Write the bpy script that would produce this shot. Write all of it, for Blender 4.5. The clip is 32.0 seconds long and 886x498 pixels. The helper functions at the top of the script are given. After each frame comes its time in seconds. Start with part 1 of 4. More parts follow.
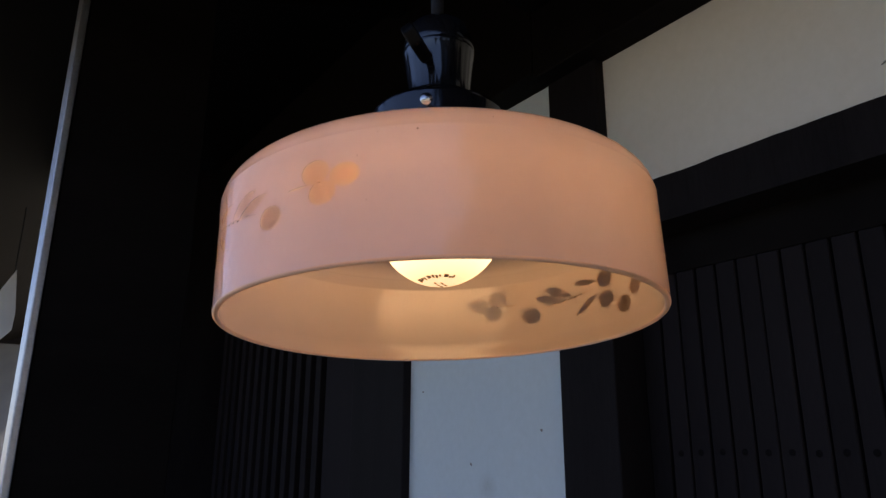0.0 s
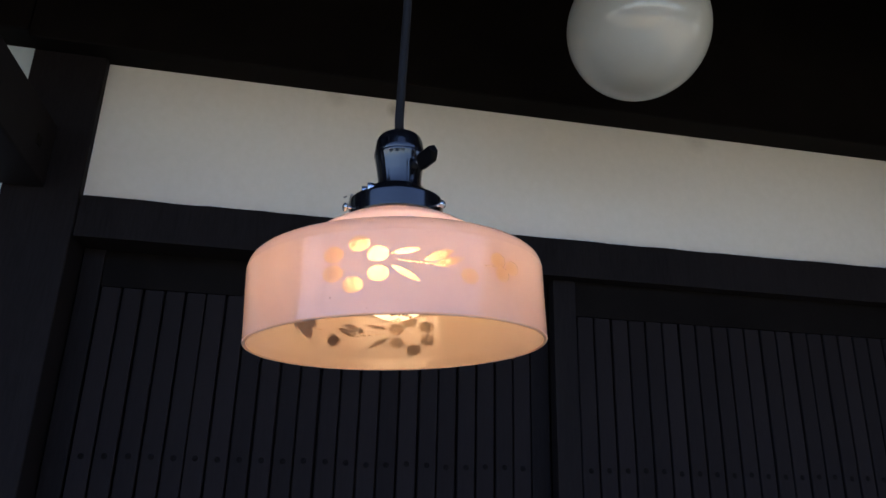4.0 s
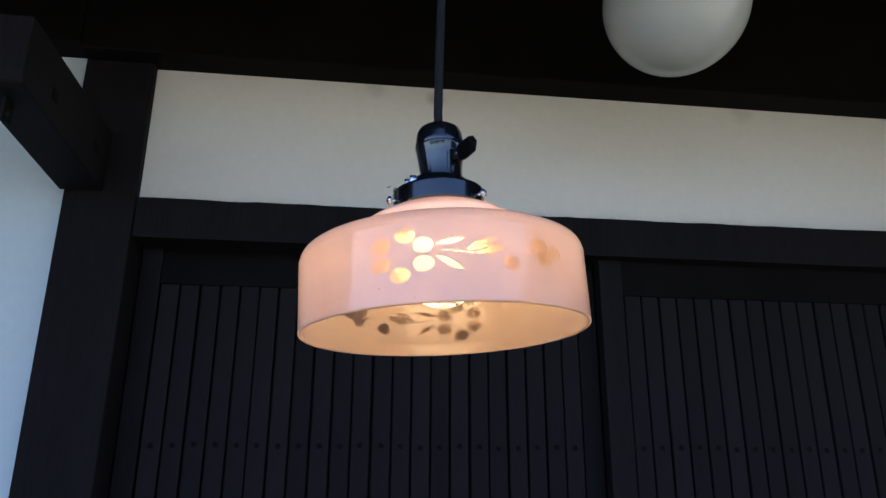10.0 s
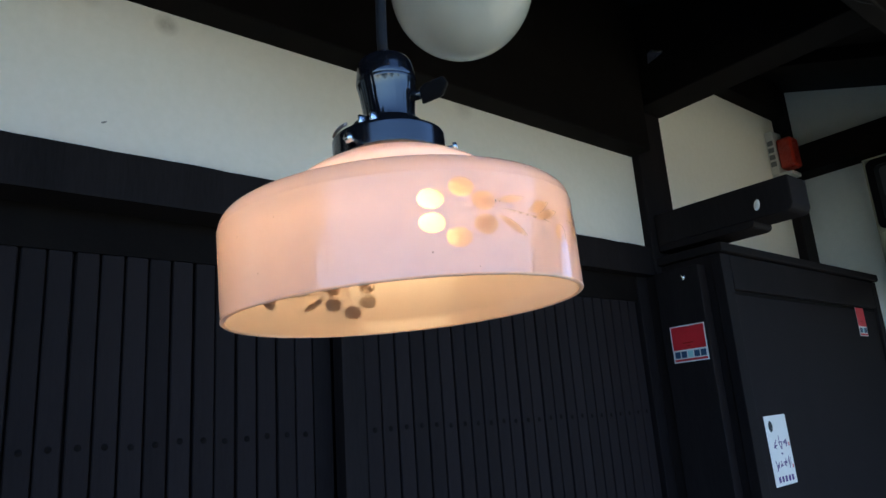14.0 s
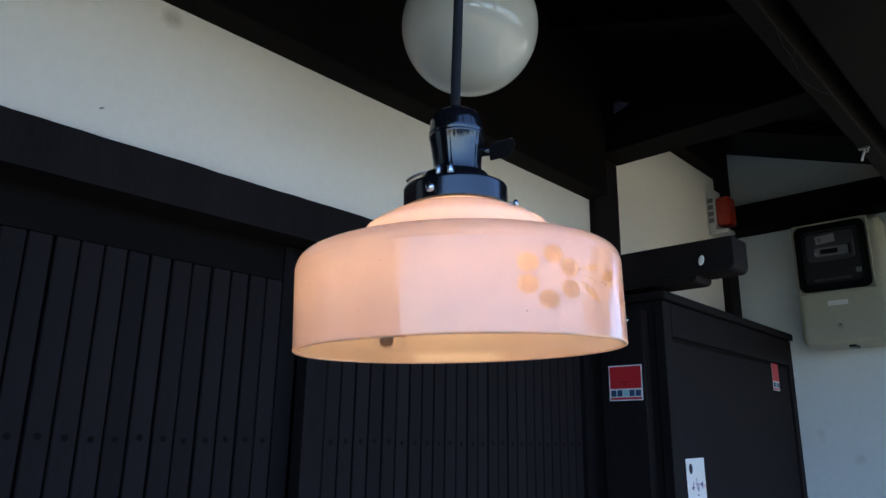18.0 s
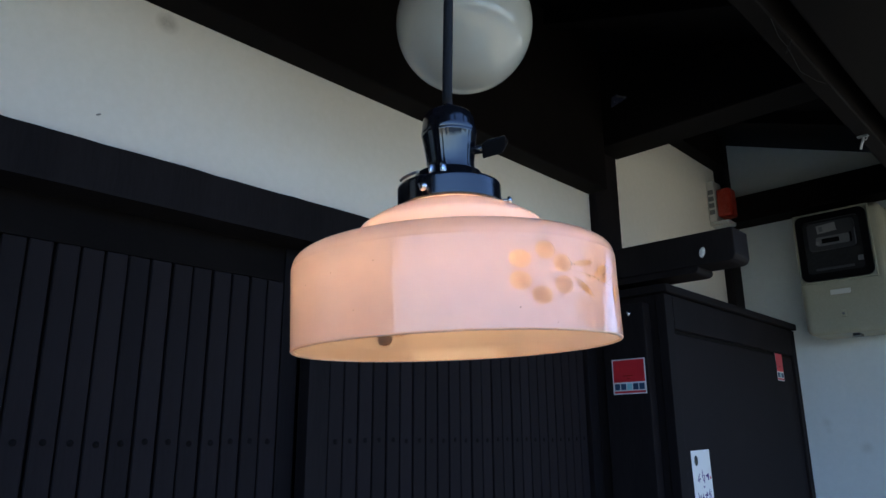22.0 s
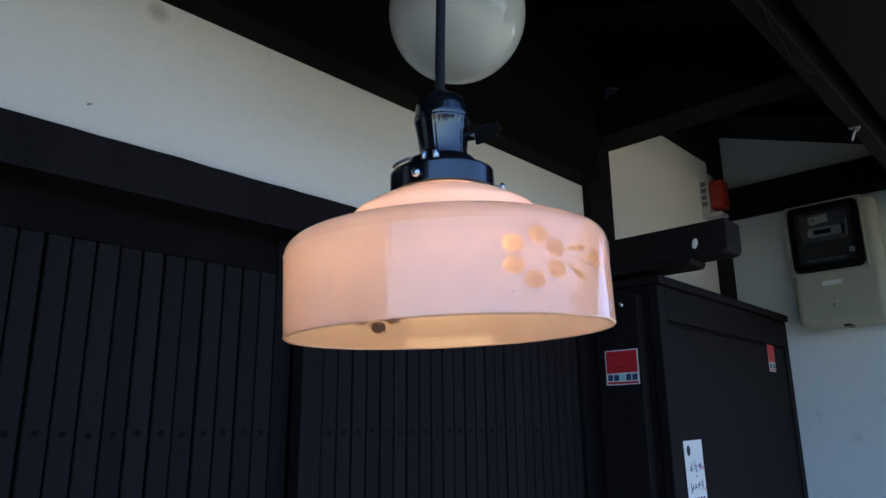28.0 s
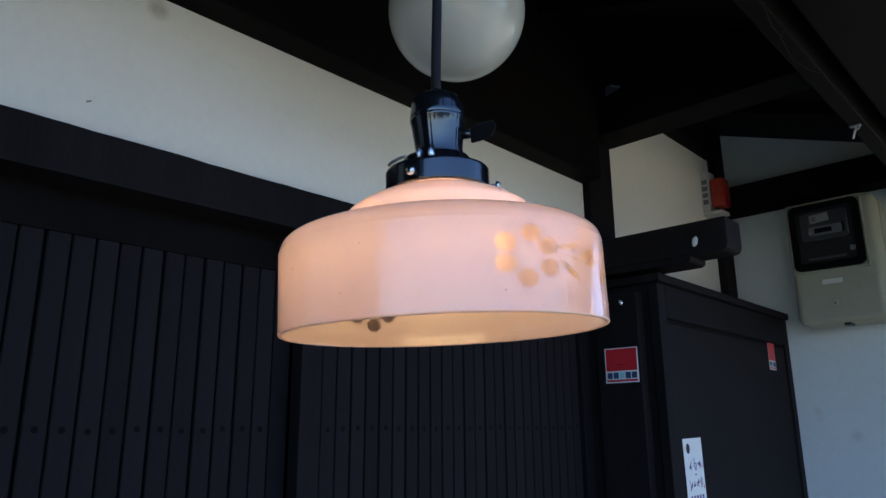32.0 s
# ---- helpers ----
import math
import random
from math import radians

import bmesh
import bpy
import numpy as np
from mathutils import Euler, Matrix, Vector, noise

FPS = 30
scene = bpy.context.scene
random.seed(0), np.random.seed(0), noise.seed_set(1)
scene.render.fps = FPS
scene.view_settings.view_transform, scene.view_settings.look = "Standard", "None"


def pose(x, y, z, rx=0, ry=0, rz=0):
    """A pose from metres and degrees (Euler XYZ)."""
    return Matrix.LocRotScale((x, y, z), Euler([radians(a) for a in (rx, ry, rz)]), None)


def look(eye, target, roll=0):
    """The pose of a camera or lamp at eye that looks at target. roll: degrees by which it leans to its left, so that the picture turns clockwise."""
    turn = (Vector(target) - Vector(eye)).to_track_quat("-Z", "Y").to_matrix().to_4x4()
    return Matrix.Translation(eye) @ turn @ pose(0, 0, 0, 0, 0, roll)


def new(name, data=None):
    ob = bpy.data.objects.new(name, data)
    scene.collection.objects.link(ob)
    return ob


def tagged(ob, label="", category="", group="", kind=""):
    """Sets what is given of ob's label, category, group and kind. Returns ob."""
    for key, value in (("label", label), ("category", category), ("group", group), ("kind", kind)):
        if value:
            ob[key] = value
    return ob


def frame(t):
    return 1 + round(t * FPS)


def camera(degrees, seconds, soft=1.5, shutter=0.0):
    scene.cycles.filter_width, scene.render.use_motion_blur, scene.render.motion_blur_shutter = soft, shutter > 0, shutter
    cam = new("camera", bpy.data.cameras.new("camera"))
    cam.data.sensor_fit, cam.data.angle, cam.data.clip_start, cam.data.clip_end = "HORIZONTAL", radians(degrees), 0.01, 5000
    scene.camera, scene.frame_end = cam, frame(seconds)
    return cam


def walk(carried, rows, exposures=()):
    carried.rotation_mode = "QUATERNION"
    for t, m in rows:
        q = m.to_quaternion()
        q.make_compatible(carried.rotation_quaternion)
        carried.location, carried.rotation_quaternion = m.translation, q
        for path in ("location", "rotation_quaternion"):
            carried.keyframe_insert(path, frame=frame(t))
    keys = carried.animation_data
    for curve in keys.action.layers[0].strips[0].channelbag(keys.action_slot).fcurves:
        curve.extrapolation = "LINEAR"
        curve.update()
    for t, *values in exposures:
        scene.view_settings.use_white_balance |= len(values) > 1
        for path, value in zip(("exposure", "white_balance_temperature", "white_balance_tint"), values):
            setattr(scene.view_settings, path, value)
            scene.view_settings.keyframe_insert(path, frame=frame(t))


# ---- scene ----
cam = camera(64.69, 32.0, soft=1.5)
# seconds, place of the eye, tilt, roll, heading
ROWS = [
    (0.0, -0.0044, -0.0020, 1.5158, 106.08, -0.22, -35.86),
    (0.5, -0.1012, 0.0325, 1.5050, 104.92, 0.65, -52.56),
    (1.0, -0.1634, 0.0759, 1.4781, 107.60, 0.59, -64.40),
    (1.4, -0.2691, 0.1369, 1.4771, 106.86, 1.47, -76.61),
    (1.8, -0.2911, 0.2353, 1.4771, 106.53, 1.56, -87.60),
    (2.0, -0.2830, 0.2976, 1.4765, 107.37, 1.93, -92.97),
    (2.5, -0.2991, 0.3489, 1.4778, 107.98, 3.57, -100.91),
    (3.0, -0.3238, 0.3473, 1.4878, 107.93, -0.06, -100.14),
    (3.5, -0.3086, 0.3439, 1.4834, 108.65, -1.30, -101.50),
    (5.5, -0.3187, 0.3434, 1.4775, 108.54, -2.46, -99.29),
    (6.0, -0.3374, 0.3491, 1.4861, 107.61, -2.74, -98.68),
    (6.5, -0.3245, 0.3526, 1.4779, 108.07, -2.86, -98.68),
    (7.0, -0.3282, 0.3480, 1.4773, 108.08, -2.51, -98.31),
    (7.5, -0.3364, 0.3505, 1.4839, 107.59, -1.88, -98.03),
    (8.0, -0.3256, 0.3514, 1.4767, 107.94, -1.14, -97.98),
    (8.5, -0.3264, 0.3449, 1.4774, 107.88, -1.03, -97.51),
    (9.0, -0.3308, 0.3544, 1.4822, 107.42, -0.31, -97.73),
    (9.5, -0.3174, 0.3473, 1.4737, 107.87, -0.21, -97.38),
    (10.0, -0.3248, 0.3448, 1.4781, 107.48, -0.28, -97.02),
    (10.5, -0.3307, 0.3535, 1.4806, 107.31, 0.06, -97.38),
    (11.0, -0.3181, 0.3466, 1.4738, 107.80, 0.03, -97.03),
    (11.5, -0.3294, 0.3464, 1.4808, 107.22, 0.15, -96.89),
    (12.0, -0.3296, 0.3524, 1.4813, 107.11, 0.34, -97.13),
    (12.5, -0.3110, 0.3834, 1.4727, 107.23, -0.12, -98.13),
    (13.0, -0.2165, 0.5088, 1.4852, 107.84, 4.54, -116.74),
    (13.5, -0.1656, 0.5324, 1.5066, 105.03, 4.74, -125.08),
    (14.0, -0.1466, 0.5368, 1.5032, 104.63, 4.05, -129.15),
    (14.5, -0.1592, 0.5720, 1.5132, 104.35, 2.11, -130.33),
    (16.5, -0.1155, 0.6276, 1.5195, 104.50, -0.41, -136.48),
    (17.0, -0.1140, 0.6289, 1.5191, 104.95, -0.55, -136.88),
    (17.5, -0.1218, 0.6283, 1.5237, 105.02, -0.95, -136.78),
    (18.0, -0.1169, 0.6300, 1.5183, 105.36, -0.82, -136.79),
    (18.5, -0.1174, 0.6307, 1.5183, 105.40, -0.71, -137.01),
    (19.0, -0.1250, 0.6308, 1.5208, 105.20, -0.80, -136.84),
    (19.5, -0.1121, 0.6281, 1.5163, 105.53, -0.32, -136.84),
    (20.0, -0.1177, 0.6283, 1.5179, 105.42, -0.25, -136.55),
    (20.5, -0.1234, 0.6290, 1.5197, 105.33, -0.11, -136.42),
    (21.0, -0.1145, 0.6304, 1.5147, 105.51, 0.27, -136.63),
    (21.5, -0.1174, 0.6281, 1.5166, 105.32, 0.33, -136.34),
    (22.0, -0.1227, 0.6280, 1.5182, 105.16, 0.38, -136.22),
    (22.5, -0.1132, 0.6281, 1.5147, 105.28, 0.70, -136.48),
    (23.0, -0.1191, 0.6287, 1.5167, 105.08, 0.62, -136.46),
    (23.5, -0.1222, 0.6265, 1.5170, 104.97, 0.62, -136.42),
    (24.0, -0.1133, 0.6296, 1.5128, 105.11, 0.84, -136.60),
    (24.5, -0.1190, 0.6291, 1.5171, 104.88, 0.71, -136.55),
    (25.0, -0.1253, 0.6256, 1.5153, 104.84, 0.66, -136.39),
    (25.5, -0.1127, 0.6292, 1.5133, 104.93, 0.86, -136.74),
    (27.5, -0.1234, 0.6263, 1.5163, 104.56, 0.53, -136.62),
    (28.0, -0.1217, 0.6264, 1.5136, 104.63, 0.61, -136.70),
    (28.5, -0.1129, 0.6310, 1.5138, 104.64, 0.77, -136.94),
    (29.0, -0.1261, 0.6276, 1.5147, 104.49, 0.57, -136.64),
    (29.5, -0.1191, 0.6276, 1.5132, 104.57, 0.71, -136.78),
    (30.0, -0.1137, 0.6300, 1.5142, 104.51, 0.78, -136.97),
    (30.5, -0.1253, 0.6247, 1.5142, 104.43, 0.55, -136.64),
    (31.0, -0.1165, 0.6275, 1.5131, 104.53, 0.67, -136.78),
    (31.5, -0.1143, 0.6283, 1.5146, 104.49, 0.68, -136.87),
    (32.0, -0.1262, 0.6242, 1.5137, 104.41, 0.43, -136.59),
]
walk(cam, [(t, pose(x, y, z, a, b, c)) for t, x, y, z, a, b, c in ROWS], exposures=[(0.0, 0.56, 7400, 19), (0.5, 0.74, 7300, 18), (1.0, 0.95, 7200, 17), (1.5, 1.11, 6900, 15), (3.0, 1.26, 6750, 17), (8.0, 1.26, 6600, 16), (9.0, 1.31, 6550, 14), (10.0, 1.46, 6450, 12), (11.0, 1.51, 6350, 12), (12.0, 1.31, 6300, 12), (12.5, 1.31, 6300, 12), (13.0, 1.35, 6300, 8), (13.5, 1.53, 6230, 6), (14.0, 1.62, 6120, 4), (14.5, 1.58, 6090, 5), (16.5, 1.40, 6120, 9), (18.0, 1.56, 6070, 9), (19.0, 1.48, 6020, 9), (28.0, 1.40, 5910, 9), (32.0, 1.40, 5910, 9)])
# ---- light ----
SUN_EL, SUN_ROT = radians(50), radians(131)
world = bpy.data.worlds.new("sky")
scene.world = world
world.use_nodes = True
wn = world.node_tree.nodes
wl = world.node_tree.links
sky = wn.new("ShaderNodeTexSky")
sky.sky_type = "NISHITA"
sky.sun_disc = False
sky.dust_density, sky.ozone_density = 0.2, 4.0
sky.sun_elevation, sky.sun_rotation = SUN_EL, SUN_ROT
wn["Background"].inputs["Strength"].default_value = 0.15
tint = wn.new("ShaderNodeMix")
tint.data_type, tint.blend_type = "RGBA", "MULTIPLY"
tint.inputs[0].default_value = 1.0
tint.inputs[7].default_value = (0.94, 1.0, 1.20, 1)
wl.new(sky.outputs["Color"], tint.inputs[6])
wl.new(tint.outputs[2], wn["Background"].inputs["Color"])
sun_data = bpy.data.lights.new("sun", "SUN")
sun_data.energy, sun_data.angle, sun_data.color = 3.0, radians(0.6), (1.0, 0.94, 0.86)
sun = new("sun", sun_data)
sun.matrix_world = look((6, -1, 10), (6 - math.cos(SUN_EL) * 0.75, -1 + math.cos(SUN_EL) * 0.66, 10 - math.sin(SUN_EL)))


# ---- materials ----
def mat(name):
    m = bpy.data.materials.new(name)
    m.use_nodes = True
    nt = m.node_tree
    return m, nt, nt.nodes["Principled BSDF"]


def nd(nt, kind, **vals):
    n = nt.nodes.new(kind)
    for k, v in vals.items():
        n.inputs[k.replace("_", " ")].default_value = v
    return n


def ramp(nt, fac, stops):
    r = nt.nodes.new("ShaderNodeValToRGB")
    els = r.color_ramp.elements
    while len(els) < len(stops):
        els.new(0.5)
    for e, (p, c) in zip(els, stops):
        e.position, e.color = p, (*c, 1)
    nt.links.new(fac, r.inputs["Fac"])
    return r.outputs["Color"]


def coords(nt, scale=(1, 1, 1)):
    tc = nt.nodes.new("ShaderNodeTexCoord")
    mp = nt.nodes.new("ShaderNodeMapping")
    mp.inputs["Scale"].default_value = scale
    nt.links.new(tc.outputs["Object"], mp.inputs["Vector"])
    return mp.outputs["Vector"]


def bump(nt, bsdf, height, strength, dist):
    b = nt.nodes.new("ShaderNodeBump")
    b.inputs["Strength"].default_value, b.inputs["Distance"].default_value = strength, dist
    nt.links.new(height, b.inputs["Height"])
    nt.links.new(b.outputs["Normal"], bsdf.inputs["Normal"])


def varied(name, c1, c2, rough=(0.5, 0.7), scale=3.0, grain=120.0, stretch=(1, 1, 1), relief=0.15, dist=0.001, per=0.0, metal=0.0, spec=0.5):
    """Colour that drifts between c1 and c2 at two scales, with fine relief."""
    m, nt, p = mat(name)
    v = coords(nt, stretch)
    a = nd(nt, "ShaderNodeTexNoise", Scale=scale, Detail=6.0, Roughness=0.6)
    g = nd(nt, "ShaderNodeTexNoise", Scale=grain, Detail=4.0, Roughness=0.65)
    nt.links.new(v, a.inputs["Vector"])
    nt.links.new(v, g.inputs["Vector"])
    mx = nt.nodes.new("ShaderNodeMath")
    mx.operation = "MULTIPLY_ADD"
    mx.inputs[1].default_value = 0.45
    nt.links.new(g.outputs["Fac"], mx.inputs[0])
    sc = nt.nodes.new("ShaderNodeMath")
    sc.operation = "MULTIPLY"
    sc.inputs[1].default_value = 0.55
    nt.links.new(a.outputs["Fac"], sc.inputs[0])
    nt.links.new(sc.outputs[0], mx.inputs[2])
    fac = mx.outputs[0]
    if per:
        oi = nt.nodes.new("ShaderNodeObjectInfo")
        ad = nt.nodes.new("ShaderNodeMath")
        ad.operation = "MULTIPLY_ADD"
        ad.inputs[1].default_value = per
        nt.links.new(oi.outputs["Random"], ad.inputs[0])
        nt.links.new(fac, ad.inputs[2])
        fac = ad.outputs[0]
    nt.links.new(ramp(nt, fac, [(0.32, c1), (0.68 + per, c2)]), p.inputs["Base Color"])
    rr = nt.nodes.new("ShaderNodeMapRange")
    rr.inputs["To Min"].default_value, rr.inputs["To Max"].default_value = rough
    nt.links.new(fac, rr.inputs["Value"])
    nt.links.new(rr.outputs["Result"], p.inputs["Roughness"])
    p.inputs["Metallic"].default_value = metal
    p.inputs["Specular IOR Level"].default_value = spec
    bump(nt, p, g.outputs["Fac"], relief, dist)
    return m


M_WOOD = varied("black_stained_wood", (0.0084, 0.0070, 0.0075), (0.0187, 0.0157, 0.0167), (0.5, 0.72), 2.0, 40.0, (6, 6, 0.6), 0.25, 0.0008, spec=0.05)
M_SLAT = varied("black_stained_slats", (0.0096, 0.0079, 0.0086), (0.0222, 0.0182, 0.0198), (0.5, 0.72), 3.0, 55.0, (5, 5, 0.5), 0.25, 0.0006, per=0.25, spec=0.05)
M_NAIL = varied("blackened_nail", (0.0052, 0.0045, 0.0047), (0.0085, 0.0073, 0.0077), (0.7, 0.85), 40, 300, spec=0.05)
# M_BEAM: dark timber; on door rails and the shutter box groove it paints shade
M_BEAM = varied("dark_timber_and_shade", (0.0038, 0.0030, 0.0029), (0.0098, 0.0079, 0.0074), (0.6, 0.8), 2.0, 40.0, (0.7, 6, 6), 0.3, 0.001, spec=0.05)
# white plaster with blue skylight mixed into its colour
M_SKYLIT = varied("skylit_white_plaster", (0.63, 0.71, 0.725), (0.70, 0.785, 0.81), (0.85, 0.95), 1.3, 60.0, (1, 1, 1), 0.03, 0.0006)
# the same plaster holding less of that skylight blue
M_HALF_SKYLIT = varied("half_skylit_plaster", (0.59, 0.625, 0.605), (0.66, 0.695, 0.675), (0.85, 0.95), 1.3, 60.0, (1, 1, 1), 0.03, 0.0006)
M_PLASTER = varied("cream_plaster", (0.725, 0.685, 0.60), (0.80, 0.755, 0.68), (0.85, 0.95), 1.3, 60.0, (1, 1, 1), 0.03, 0.0006)


def smudges(m, spots):
    """Soft dirty patches at given places, with ragged outlines, mixed into the paint."""
    nt = m.node_tree
    p = nt.nodes["Principled BSDF"]
    col = p.inputs["Base Color"].links[0].from_socket
    tc = nt.nodes.new("ShaderNodeTexCoord")
    n = nd(nt, "ShaderNodeTexNoise", Scale=55.0, Detail=5.0, Roughness=0.7)
    nt.links.new(tc.outputs["Object"], n.inputs["Vector"])
    for place, size, amount in spots:
        d = nt.nodes.new("ShaderNodeVectorMath")
        d.operation = "DISTANCE"
        d.inputs[1].default_value = place
        nt.links.new(tc.outputs["Object"], d.inputs[0])
        k = nt.nodes.new("ShaderNodeMapRange")
        k.inputs["From Min"].default_value, k.inputs["From Max"].default_value = size, size * 0.2
        k.inputs["To Max"].default_value = amount * 2
        nt.links.new(d.outputs["Value"], k.inputs["Value"])
        mu = nt.nodes.new("ShaderNodeMath")
        mu.operation, mu.use_clamp = "MULTIPLY", True
        nt.links.new(k.outputs["Result"], mu.inputs[0])
        nt.links.new(n.outputs["Fac"], mu.inputs[1])
        mx = nt.nodes.new("ShaderNodeMix")
        mx.data_type = "RGBA"
        mx.inputs[7].default_value = (0.22, 0.19, 0.14, 1)
        nt.links.new(mu.outputs[0], mx.inputs[0])
        nt.links.new(col, mx.inputs[6])
        col = mx.outputs[2]
    nt.links.new(col, p.inputs["Base Color"])


smudges(M_PLASTER, [((0.882, 0.215, 2.168), 0.022, 0.5), ((0.882, 0.33, 2.185), 0.03, 0.2), ((0.882, -0.42, 2.18), 0.03, 0.22)])
smudges(M_SKYLIT, [((0.882, 1.08, 1.45), 0.03, 0.2)])
smudges(M_HALF_SKYLIT, [((0.63, -2.04, 1.56), 0.02, 0.16), ((0.625, -2.04, 1.535), 0.014, 0.12), ((0.42, -2.04, 1.60), 0.02, 0.12), ((0.30, -2.04, 1.66), 0.035, 0.28), ((0.275, -2.04, 1.60), 0.03, 0.3), ((0.52, -2.04, 1.48), 0.025, 0.2)])
M_STAIN = varied("grey_stain", (0.22, 0.21, 0.19), (0.34, 0.32, 0.29), (0.8, 0.9), 30, 200)
M_GROUND = varied("street_paving", (0.36, 0.305, 0.175), (0.50, 0.435, 0.265), (0.8, 0.95), 0.6, 90.0, (1, 1, 1), 0.3, 0.002)
# far wall: reflected sky blue put into its colour
M_FAR_WALL = varied("sky_blue_reflected_wall", (0.035, 0.062, 0.105), (0.055, 0.088, 0.14), (0.85, 0.95), 0.4, 60.0)
M_BAKELITE = varied("black_bakelite", (0.004, 0.004, 0.005), (0.008, 0.008, 0.010), (0.10, 0.18), 6.0, 200.0, relief=0.03, spec=0.8)
M_CABLE = varied("black_cloth_cable", (0.006, 0.006, 0.007), (0.012, 0.012, 0.0135), (0.65, 0.8), 20.0, 900.0, (1, 1, 0.4), 0.5, 0.0005, spec=0.25)
M_CHROME = varied("nickel_screw", (0.55, 0.54, 0.52), (0.75, 0.74, 0.72), (0.18, 0.3), 10, 300, metal=1.0)
M_STEEL = varied("galvanised_steel", (0.35, 0.35, 0.36), (0.55, 0.55, 0.56), (0.35, 0.5), 5, 200, metal=1.0)
M_BEIGE = varied("beige_meter_case", (0.28, 0.275, 0.20), (0.35, 0.34, 0.26), (0.4, 0.55), 3, 200, relief=0.05)
M_PAPER = varied("white_paper", (0.72, 0.72, 0.70), (0.82, 0.82, 0.80), (0.8, 0.9), 10, 400)
M_RED = varied("red_print", (0.50, 0.02, 0.03), (0.60, 0.03, 0.04), (0.3, 0.45), 8, 300, relief=0.03)
M_BLUE = varied("dark_blue_print", (0.02, 0.06, 0.12), (0.03, 0.08, 0.16), (0.4, 0.5), 8, 300, relief=0.03)
M_TEAL = varied("teal_print", (0.30, 0.60, 0.62), (0.36, 0.66, 0.68), (0.4, 0.5), 8, 300, relief=0.03)
M_INK = varied("purple_ink", (0.06, 0.03, 0.14), (0.10, 0.05, 0.2), (0.7, 0.8), 8, 300)
M_DARKPLASTIC = varied("smoked_window", (0.015, 0.016, 0.017), (0.03, 0.031, 0.033), (0.12, 0.25), 4, 100, relief=0.03)
M_METERGREY = varied("meter_grey", (0.10, 0.105, 0.11), (0.16, 0.165, 0.17), (0.3, 0.45), 6, 200, relief=0.03)
M_CLAMP = varied("blue_grey_plastic", (0.05, 0.055, 0.09), (0.08, 0.085, 0.13), (0.3, 0.4), 12, 200, relief=0.03)
M_METERFACE = varied("blue_grey_register", (0.020, 0.022, 0.026), (0.034, 0.036, 0.042), (0.25, 0.4), 6, 200, relief=0.03)
M_LABELGREY = varied("greyed_label", (0.20, 0.20, 0.20), (0.27, 0.27, 0.26), (0.4, 0.5), 30, 300, relief=0.03)
M_MATTBLACK = varied("satin_black_resin", (0.003, 0.003, 0.0035), (0.005, 0.005, 0.006), (0.3, 0.4), 8, 200, relief=0.03, spec=0.06)
M_ORANGE = varied("orange_red_lens", (0.26, 0.018, 0.01), (0.34, 0.028, 0.014), (0.2, 0.35), 8, 300, relief=0.03)
M_GREYWHITE = varied("offwhite_plastic", (0.5, 0.5, 0.47), (0.6, 0.6, 0.57), (0.4, 0.5), 6, 300, relief=0.03)


